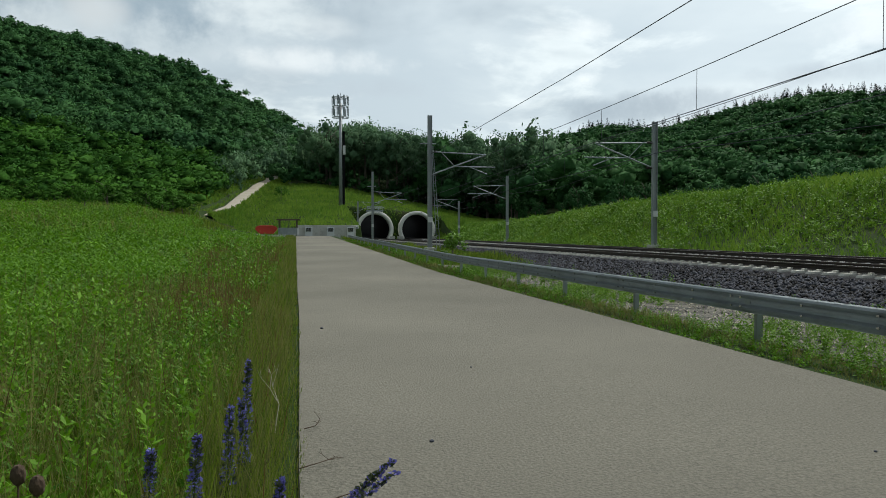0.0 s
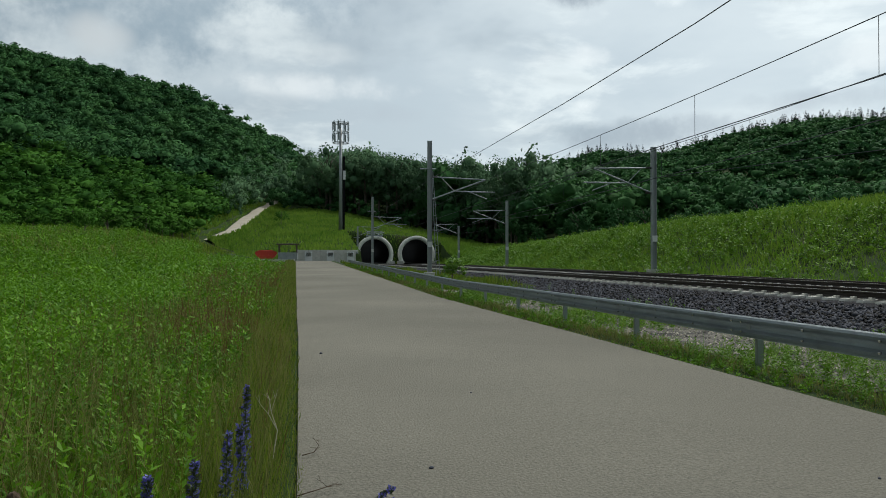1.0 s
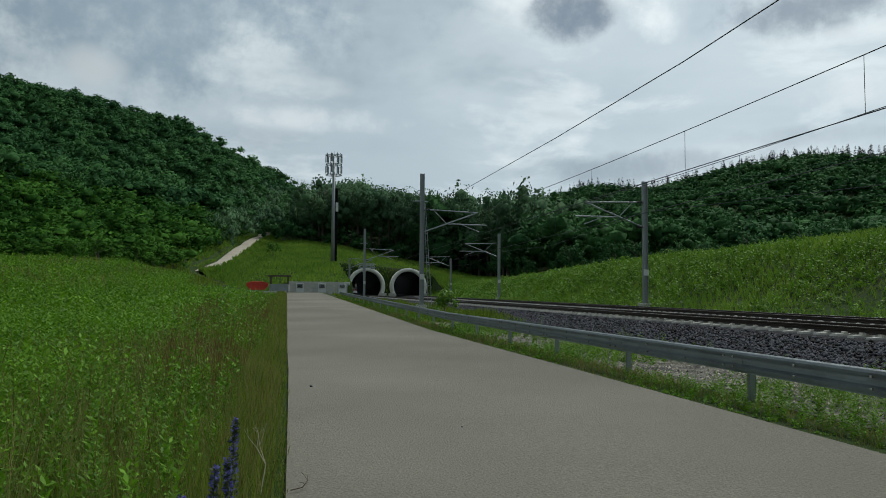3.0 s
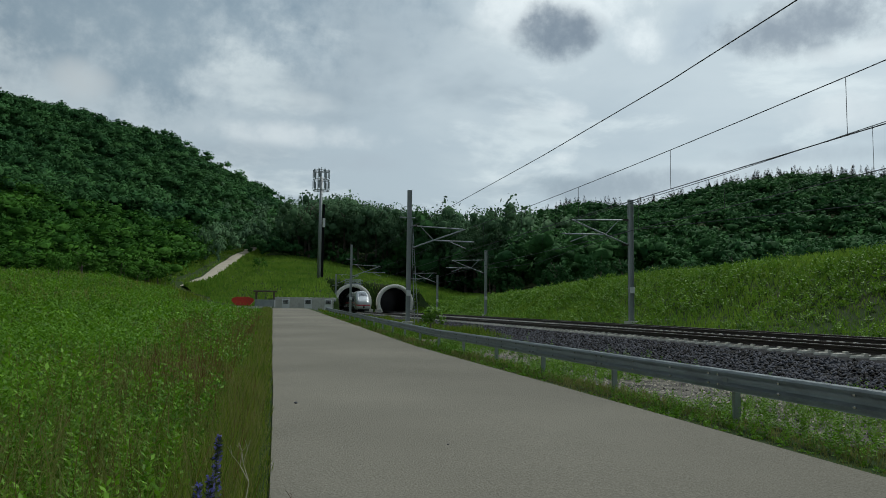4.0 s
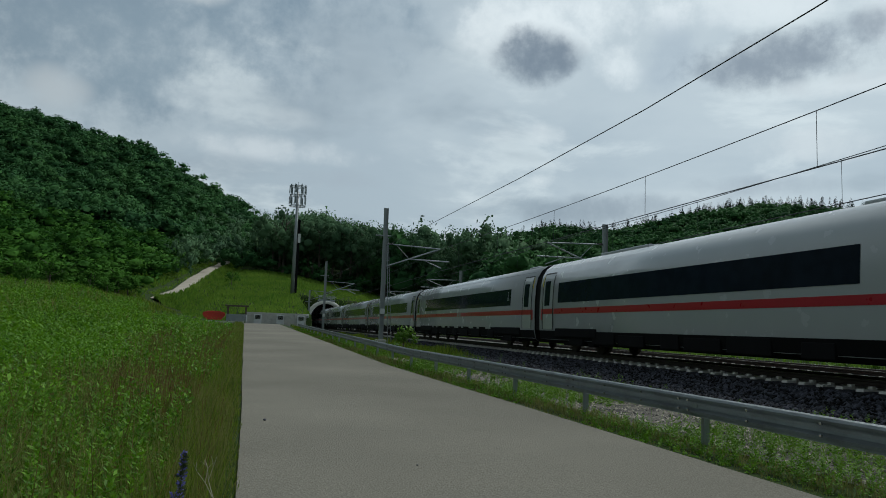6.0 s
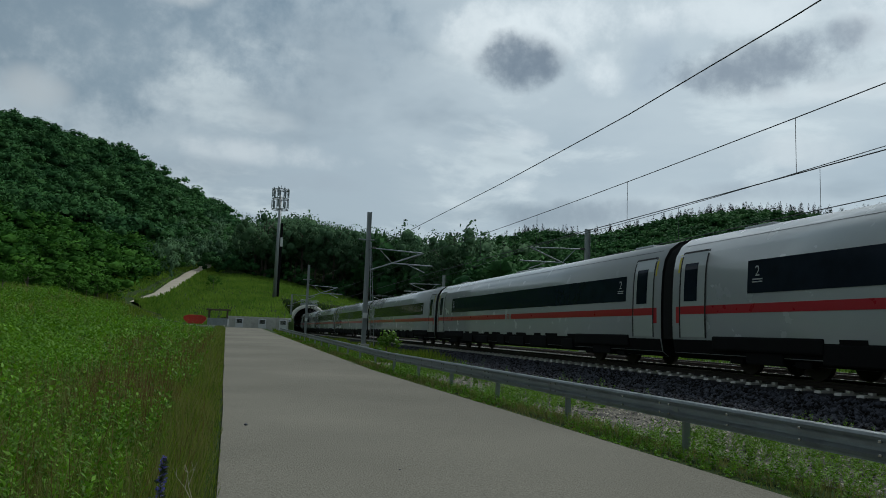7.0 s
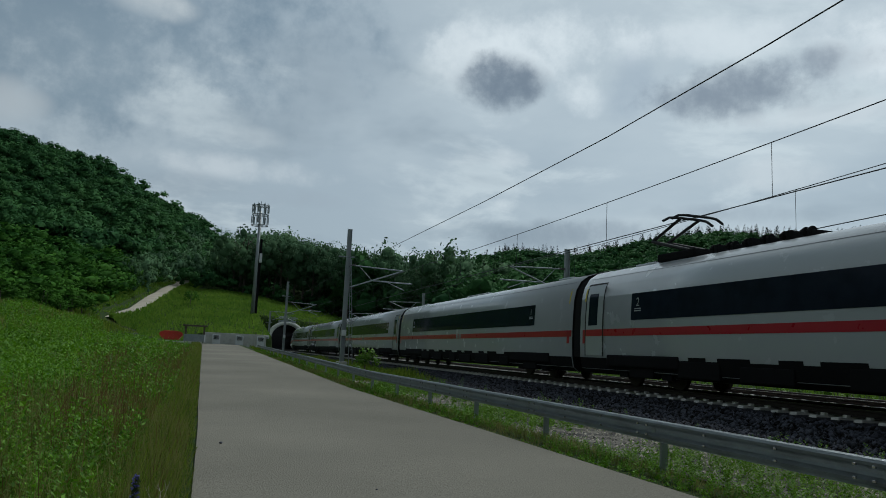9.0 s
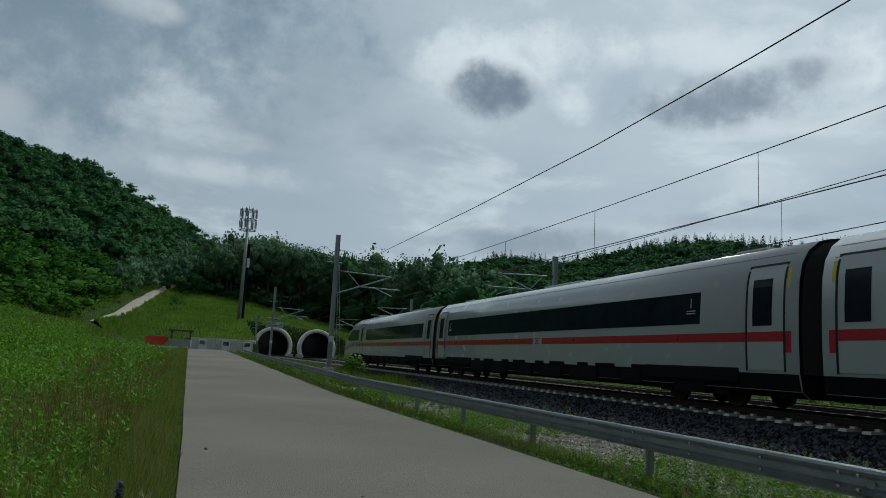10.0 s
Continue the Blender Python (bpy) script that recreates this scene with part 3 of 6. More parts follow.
# ---- overhead line ----
def line_pole(x, y, base, height, reach, label, arm_z, up=1, lattice=False, tie=False):
    """A mast beside the track with its cantilever; reach is the signed way to the contact wire."""
    ob = empty("catenary_pole", x, y, base)
    tagged(ob, label, "catenary pole", "catenary poles")
    bm = bmesh.new()
    w = 0.17
    # H-section
    t, g = 0.022, 0.012
    outline = [(-w, -0.15), (-w + t, -0.15), (-w + t, -g), (w - t, -g), (w - t, -0.15), (w, -0.15), (w, 0.15), (w - t, 0.15), (w - t, g), (-w + t, g), (-w + t, 0.15), (-w, 0.15)]
    ends = [[bm.verts.new((px, py, pz)) for px, py in outline] for pz in (-0.5, height)]
    for k in range(12):
        bm.faces.new((ends[0][k], ends[0][(k + 1) % 12], ends[1][(k + 1) % 12], ends[1][k]))
    bm.faces.new(ends[1])
    part("mast", bm, POLE_STEEL, ob)
    bm = bmesh.new()
    box(bm, -0.4, 0.4, -0.4, 0.4, -0.8, 0.25, 0.03)
    part("footing", bm, CONCRETE, ob)
    s = 1 if reach > 0 else -1
    z = arm_z - base
    bm = bmesh.new()
    tube(bm, (s * w, 0, z + 1.9), (reach * 0.97, 0, z + 1.75), 0.05)
    part("top_tube", bm, ZINC, ob)
    bm = bmesh.new()
    tube(bm, (s * w, 0, z + 0.05), (reach * 0.97, 0, z + 1.75), 0.055)
    part("strut_tube", bm, ZINC, ob)
    bm = bmesh.new()
    tube(bm, (reach * 0.45, 0, z + 0.75), (reach * 1.14, 0, z + 0.72), 0.05)
    part("registration_tube", bm, ZINC, ob)
    bm = bmesh.new()
    tube(bm, (reach * 0.70, 0, z + 0.70), (reach * 1.0, 0, z + 0.15), 0.035)
    part("steady_arm", bm, ZINC, ob)
    bm = bmesh.new()
    tube(bm, (reach * 0.20, 0, z + 1.85), (reach * 0.42, 0, z + 0.80), 0.03)
    part("brace", bm, ZINC, ob)
    for dz in (1.9, 0.05):
        bm = bmesh.new()
        for i in range(5):
            tube(bm, (s * (w + 0.05 + 0.09 * i), 0, z + dz), (s * (w + 0.09 + 0.09 * i), 0, z + dz), 0.09)
        part("insulator", bm, RUST, ob, "brown ribbed insulator")
    bm = bmesh.new()
    box(bm, -0.19, 0.19, -0.20, -0.155, 2.3, 2.75, 0.01)
    part("sign_plate", bm, WHITE_PAINT, ob, "small white plate")
    if lattice:
        bm = bmesh.new()
        for dx in (0.45, 0.75):
            tube(bm, (dx * 0.3, -0.2, height - 2.5), (dx, -0.6, 0.0), 0.025)
        for i in range(14):
            f = i / 14
            tube(bm, (0.3 * (0.45 + (1 - 1) * f) + 0.315 * f, -0.2 - 0.4 * f, (height - 2.5) * (1 - f)), (0.225 + 0.525 * f, -0.2 - 0.4 * f, (height - 2.5) * (1 - f)), 0.015)
        part("guy_wire", bm, ZINC, ob, "pair of guy wires with cross ties")
    if tie:
        bm = bmesh.new()
        tube(bm, (-0.8 * s, 0, height - 2.3), (0.5 * s, 0, height - 2.3), 0.05)
        part("outrigger", bm, ZINC, ob)
    return ob


def overhead_wire(pts, r, name, label):
    """A wire through the given points."""
    bm = bmesh.new()
    rings = []
    for i, p in enumerate(pts):
        d = Vector(pts[min(i + 1, len(pts) - 1)]) - Vector(pts[max(i - 1, 0)])
        q = d.to_track_quat("Z", "Y")
        rings.append([bm.verts.new(Vector(p) + q @ Vector((r * math.cos(1.2566 * k), r * math.sin(1.2566 * k), 0))) for k in range(5)])
    for a, b in zip(rings, rings[1:]):
        for k in range(5):
            bm.faces.new((a[k], a[(k + 1) % 5], b[(k + 1) % 5], b[k]))
    return tagged(mesh_object(name, bm, WIRE), label, "overhead wire", "overhead wires")


CONTACT = 6.35
LEFT_POLES = [(10.75, 59.0, 0.3, 11.0), (11.95, 116.0, 0.5, 11.0), (12.6, 152.0, 0.8, 7.6)]
RIGHT_POLES = [(25.9, 50.0, 0.6, 9.3), (28.6, 97.5, 0.6, 9.1), (30.6, 137.0, 0.6, 7.4)]
for x, y, b, h in LEFT_POLES:
    line_pole(x, y, b, h, track_1(y) - x, "grey steel catenary pole with a cantilever arm over the track", CONTACT + 0.1, lattice=(y < 60), tie=True)
for x, y, b, h in RIGHT_POLES:
    line_pole(x, y, b, h, track_2(y) - x, "grey steel catenary pole beside the cutting slope", CONTACT + 0.1)


def catenary(c, ys, first, sag, label):
    """Contact wire, sagging messenger wire and the droppers between them."""
    overhead_wire([(c(y) + o, y, CONTACT) for y, o in ys], 0.018, "contact_wire", label + " contact wire")

    def at(y):
        k = max(i for i in range(len(ys) - 1) if ys[i][0] <= y)
        (y0, o0), (y1, o1) = ys[k], ys[k + 1]
        f = (y - y0) / (y1 - y0)
        return c(y) + o0 + (o1 - o0) * f, CONTACT + 1.85 - sag * 4 * f * (1 - f)
    top = [(at(y)[0], y, at(y)[1]) for y in np.linspace(ys[0][0], ys[-1][0] - 0.01, 60)]
    wire = overhead_wire(top, 0.016, "messenger_wire", label + " messenger wire carrying droppers")
    y = first
    while y < ys[-1][0]:
        x, z = at(y)
        part("dropper", tube(bmesh.new(), (x, y, CONTACT), (x, y, z), 0.011, n=4, caps=False), WIRE, wire)
        y += 9.2


catenary(track_1, [(-65, -0.2), (0, 0.2), (59, -0.1), (116, 0.2), (152, -0.1), (175, 0.0)], -48.0, 0.32, "dark overhead")
catenary(track_2, [(-60, 0.2), (0, -0.2), (50, 0.2), (97.5, -0.2), (137, 0.2), (175, 0.0)], -44.0, 0.32, "dark overhead")
overhead_wire([(9.4, -60, 8.6), (9.5, -20, 7.75), (9.72, 5, 8.0), (9.85, 11, 7.76), (9.95, 17, 7.6), (10.2, 27, 7.65), (10.5, 43, 7.85), (10.85, 59, 8.2), (11.3, 86, 8.1), (11.95, 116, 8.7), (14.5, 168, 7.2)], 0.015, "feeder_wire", "dark feeder wire carried by the poles")
overhead_wire([(25.0, -20, 7.6), (25.5, 10, 6.5), (25.8, 28, 6.5), (25.9, 50, 7.6), (27.2, 74, 6.5), (28.6, 97.5, 7.2), (29.6, 117, 6.2), (30.6, 137, 6.5)], 0.018, "return_wire", "dark return wire beside the cutting")


# ---- radio mast ----
def radio_mast():
    x, y = 10.3, 172.0
    z0 = float(ground_z(x, y)) - 0.3
    ob = empty("radio_mast", x, y, z0)
    tagged(ob, "tall grey steel radio mast with antenna panels on top", "radio mast")
    top = 33.6 - z0
    part("shaft", tube(bmesh.new(), (0, 0, 0), (0, 0, top - 1.5), 0.46, 0.30, 16), POLE_STEEL, ob, "", True)
    bm = bmesh.new()
    box(bm, 0.44, 0.98, -0.1, 0.3, 0, top - 8)
    part("cable_duct", bm, TRAIN_DARK, ob, "dark cable duct")
    bm = bmesh.new()
    box(bm, 0.5, 1.1, -0.7, -0.4, top - 13.5, top - 11.4, 0.05)
    part("cabinet", bm, WHITE_PAINT, ob)
    for z in (top - 4.9, top - 2.4, top - 0.3):
        bm = bmesh.new()
        n = 20
        for i in range(n):
            a, b = 2 * math.pi * i / n, 2 * math.pi * (i + 1) / n
            tube(bm, (1.85 * math.cos(a), 1.85 * math.sin(a), z), (1.85 * math.cos(b), 1.85 * math.sin(b), z), 0.09, n=6)
        for i in range(6):
            a = math.pi * i / 3
            tube(bm, (0, 0, z), (1.85 * math.cos(a), 1.85 * math.sin(a), z), 0.05, n=5)
        part("platform_ring", bm, POLE_STEEL, ob)
    for k in range(9):
        a = 2 * math.pi * k / 9 + 0.2
        for z, h in ((top - 4.5, 1.8), (top - 2.0, 2.0)):
            bm = bmesh.new()
            box(bm, -0.17, 0.17, -0.09, 0.09, z, z + h, 0.03)
            bmesh.ops.rotate(bm, verts=bm.verts, matrix=Matrix.Rotation(a + math.pi / 2, 3, "Z"))
            bmesh.ops.translate(bm, verts=bm.verts, vec=(1.9 * math.cos(a), 1.9 * math.sin(a), 0))
            part("antenna_panel", bm, ZINC, ob, "pale grey antenna panel")
    for k in range(6):
        a = 2 * math.pi * k / 6
        part("antenna_pole", tube(bmesh.new(), (1.5 * math.cos(a), 1.5 * math.sin(a), top - 4.9), (1.5 * math.cos(a), 1.5 * math.sin(a), top + 0.35), 0.05, n=5), POLE_STEEL, ob)
    part("lightning_rod", tube(bmesh.new(), (0, 0, top - 1.6), (0, 0, top + 0.8), 0.06, n=5), POLE_STEEL, ob)


radio_mast()


# ---- wall, shelter and skip at the road's end ----
def road_end():
    ob = empty("retaining_wall", 0, 130.5, 1.2)
    tagged(ob, "long grey concrete wall with white hatches at the end of the road", "wall")
    for i in range(5):
        bm = bmesh.new()
        box(bm, 0.2 + 2.06 * i, 2.24 + 2.06 * i, 0, 0.5, -0.6, 2.05 + 0.01 * (i % 2), 0.03)
        part("panel", bm, CONCRETE, ob)
    for i, x in enumerate((1.6, 5.4, 8.9)):
        bm = bmesh.new()
        box(bm, x, x + 1.3, -0.16, -0.02, -0.1, 1.75, 0.03)
        h = part("hatch", bm, WHITE_PAINT, ob, "white hatch with a dark louvre")
        bm = bmesh.new()
        for k in range(4):
            box(bm, x + 0.2, x + 1.1, -0.21, -0.165, 0.95 + 0.17 * k, 1.06 + 0.17 * k)
        part("louvre", bm, TRAIN_DARK, h)
    # cabinets beside the portal
    for x, y, w, h in ((10.6, 134, 1.2, 2.3), (11.6, 140, 1.0, 2.6)):
        c = empty("equipment_cabinet", x, y, 1.0)
        tagged(c, "white metal equipment cabinet beside the tunnel", "cabinet", "equipment cabinets")
        bm = bmesh.new()
        box(bm, -w / 2, w / 2, -0.4, 0.4, -0.6, h, 0.04)
        part("body", bm, WHITE_PAINT, c)
        bm = bmesh.new()
        box(bm, -w / 2 + 0.1, w / 2 - 0.1, -0.43, -0.405, 0.2, h - 0.3, 0.01)
        part("door", bm, ZINC, c)
    # shelter
    y = 116.0
    sh = empty("shelter", -1.1, y, 1.6)
    tagged(sh, "small shelter with a flat dark roof over a grey box", "shelter")
    bm = bmesh.new()
    box(bm, -1.75, 1.75, -1.2, 1.2, 2.2, 2.43, 0.05)
    part("roof", bm, WOOD, sh, "flat dark roof")
    for px in (-1.3, 1.3):
        for py in (-0.9, 0.9):
            bm = bmesh.new()
            box(bm, px - 0.13, px + 0.13, py - 0.13, py + 0.13, 0.0, 2.2)
            part("post", bm, WOOD, sh)
    bm = bmesh.new()
    box(bm, -1.5, 1.35, -1.25, -1.04, 0.0, 1.05, 0.02)
    part("panel", bm, ZINC, sh, "grey sheet panel")
    bm = bmesh.new()
    box(bm, 1.36, 1.55, -1.3, 0.9, 0.0, 1.0, 0.02)
    part("end_board", bm, WHITE_PAINT, sh)
    # skip
    sk = empty("skip", -4.4, 116.5, 1.6)
    tagged(sk, "red steel skip container standing on a concrete pad", "skip")
    bm = bmesh.new()
    prof = [(-1.05, 0.12), (1.05, 0.12), (1.65, 0.85), (1.55, 1.2), (0.9, 1.42), (-0.9, 1.42), (-1.55, 1.2), (-1.65, 0.85)]
    ends = [[bm.verts.new((px, sy * 0.85, pz)) for px, pz in prof] for sy in (-1, 1)]
    for i in range(len(prof)):
        bm.faces.new((ends[0][i], ends[0][(i + 1) % 8], ends[1][(i + 1) % 8], ends[1][i]))
    bm.faces.new(ends[0][::-1]), bm.faces.new(ends[1])
    bmesh.ops.bevel(bm, geom=list(bm.edges), offset=0.03, segments=1, affect="EDGES")
    part("bin", bm, RED_BIN, sk)
    for px in (-0.9, -0.3, 0.3, 0.9):
        bm = bmesh.new()
        box(bm, px - 0.05, px + 0.05, -0.93, -0.85, 0.15, 1.2)
        part("rib", bm, RED_BIN, sk)
    for px in (-0.8, 0.8):
        bm = bmesh.new()
        box(bm, px - 0.1, px + 0.1, -0.8, 0.8, 0.0, 0.12)
        part("foot", bm, TRAIN_DARK, sk)


road_end()


# ---- train ----
SIDE = [(1.10, 0.34), (1.33, 0.50), (1.41, 0.93), (1.425, 1.45), (1.425, 1.9), (1.415, 2.4), (1.375, 3.05), (1.28, 3.48), (1.08, 3.82), (0.75, 4.06), (0.38, 4.16), (0.0, 4.19)]
NOSE_LEN = 6.4
NOSE_Y = [0.0, 0.05, 0.2, 0.5, 1.1, 2.0, 3.2, 4.6, 6.2]
NOSE_TOP = [1.50, 1.78, 2.03, 2.23, 2.56, 3.06, 3.66, 4.08, 4.19]
NOSE_HW = [0.42, 0.74, 1.02, 1.20, 1.33, 1.395, 1.42, 1.425, 1.425]
NOSE_LOW = [0.98, 0.82, 0.66, 0.52, 0.42, 0.36, 0.34, 0.34, 0.34]
END_CAR = 31.0


def section(y):
    """Half cross-section (half width, height) at y metres behind the tip of the nose."""
    top, hw, low = (np.interp(y, NOSE_Y, v) for v in (NOSE_TOP, NOSE_HW, NOSE_LOW))
    k = (top - low) / (4.19 - 0.34)
    return [(a * hw / 1.425, low + (z - 0.34) * k) for a, z in SIDE]


def skin_at(y, z):
    s = section(y)
    zs, hs = [q[1] for q in s], [q[0] for q in s]
    return float(np.interp(z, zs, hs))


def loft(bm, ys, start):
    rows = []
    for y in ys:
        s = section(y)
        pts = [(-a, z) for a, z in s] + [(a, z) for a, z in s[-2::-1]]
        rows.append([bm.verts.new((px, start + y, pz)) for px, pz in pts])
    for p, q in zip(rows, rows[1:]):
        for i in range(len(p) - 1):
            bm.faces.new((p[i], p[i + 1], q[i + 1], q[i]))
        bm.faces.new((p[-1], p[0], q[0], q[-1]))
    bm.faces.new(rows[0]), bm.faces.new(rows[-1][::-1])
    return bm


def panel_on_side(bm, side, y0, y1, z0, z1, off, start, steps=1, nz=12, slope=None):
    """A sheet that follows the car's side, off metres proud of it."""
    ys = y0 + (y1 - y0) * np.linspace(0, 1, steps + 1) ** (3.0 if slope else 1.0)
    rows = []
    for y in ys:
        zz0, zz1 = (z0(y), z1(y)) if callable(z0) else (z0, z1)
        rows.append([bm.verts.new((side * (skin_at(y, z) + off), start + y, z)) for z in np.linspace(zz0, zz1, nz + 1)])
    for p, q in zip(rows, rows[1:]):
        for i in range(nz):
            bm.faces.new((p[i], p[i + 1], q[i + 1], q[i]))
    return bm


def door_on_side(car, side, y0, y1, start, glass=(0.3, 0.85)):
    d = part("door", panel_on_side(bmesh.new(), side, y0, y1, 0.98, 3.52, 0.012, start), TRAIN_GREY, car)
    seal = bmesh.new()
    for a, b, c, e in ((y0 - 0.07, y0 - 0.002, 0.95, 3.58), (y1 + 0.002, y1 + 0.07, 0.95, 3.58), (y0, y1, 3.522, 3.585)):
        panel_on_side(seal, side, a, b, c, e, 0.016, start)
    part("door_seal", seal, TRAIN_SEAL, d)
    w = y1 - y0
    part("door_window", panel_on_side(bmesh.new(), side, y0 + w * glass[0], y0 + w * glass[1], 2.05, 3.2, 0.018, start), TRAIN_GLASS, d)
    part("door_stripe", panel_on_side(bmesh.new(), side, y0, y1, 1.66, 1.90, 0.015, start), TRAIN_RED, d)


def bogie(car, y):
    bm = bmesh.new()
    for s in (-1, 1):
        box(bm, s * 1.05 - 0.13, s * 1.05 + 0.13, y - 1.7, y + 1.7, 0.42, 0.72, 0.04)
        box(bm, s * 1.22 - 0.16, s * 1.22 + 0.16, y - 0.7, y + 0.7, 0.30, 1.0, 0.04)
        box(bm, s * 1.36 - 0.09, s * 1.36 + 0.09, y - 2.1, y + 2.1, 0.62, 1.02, 0.06)
        for o in (-1.25, 1.25):
            box(bm, s * 1.12 - 0.14, s * 1.12 + 0.14, y + o - 0.28, y + o + 0.28, 0.28, 0.85, 0.05)
    box(bm, -1.0, 1.0, y - 0.4, y + 0.4, 0.45, 0.75)
    b = part("bogie", bm, TRAIN_DARK, car, "dark bogie frame")
    for o in (-1.25, 1.25):
        for s in (-1, 1):
            part("wheel", tube(bmesh.new(), (s * 0.69, y + o, 0.46), (s * 0.82, y + o, 0.46), 0.46, n=20), RUST, b)


def number_mark(parent, text, side, y, z, start, size, mat):
    """Painted figures on the side."""
    cu = bpy.data.curves.new("figure", "FONT")
    cu.body, cu.size, cu.align_x = text, size, "CENTER"
    tmp = bpy.data.objects.new("figure", cu)
    dg = bpy.context.evaluated_depsgraph_get()
    scene.collection.objects.link(tmp)
    dg.update()
    me = bpy.data.meshes.new_from_object(tmp.evaluated_get(dg))
    bpy.data.objects.remove(tmp)
    me.name = "figure"
    me.materials.clear()
    me.materials.append(mat)
    ob = new("figure", me)
    ob.parent = parent
    lean = math.degrees(math.atan2(skin_at(9, z) - skin_at(9, z + size), size))
    ob.matrix_local = Matrix.Translation((side * (skin_at(9, z) + 0.024), start + y, z)) @ pose(0, 0, 0, 90 - lean * 0.98, 0, -90 if side < 0 else 90)
    return ob


PITCH_M = 28.75


def emblem_frame(side, y, start):
    """A small outlined square with two bars in it."""
    bm = bmesh.new()
    for y0, y1, z0, z1 in ((-0.2, 0.2, 1.66, 1.69), (-0.2, 0.2, 1.87, 1.90), (-0.2, -0.17, 1.692, 1.868), (0.17, 0.2, 1.692, 1.868), (-0.1, -0.03, 1.72, 1.84), (0.03, 0.1, 1.72, 1.84)):
        panel_on_side(bm, side, y + y0, y + y1, z0, z1, 0.015, start, 1, 1)
    return bm


FIGURE_GREY = material("pale_grey_figures", (0.42, 0.44, 0.46), 0.5, vary=0.08)
SILVER = material("silver_mask_paint", (0.62, 0.64, 0.66), 0.16, 0.55, vary=0.04, coat=0.6)
WINDSCREEN = material("windscreen_glass", (0.16, 0.18, 0.20), 0.07, 0.5, vary=0.25, scale=1.2, fine=5, spec=0.8)
TRAIN_LOGO = material("grey_logo_paint", (0.16, 0.17, 0.18), 0.4, vary=0.05)


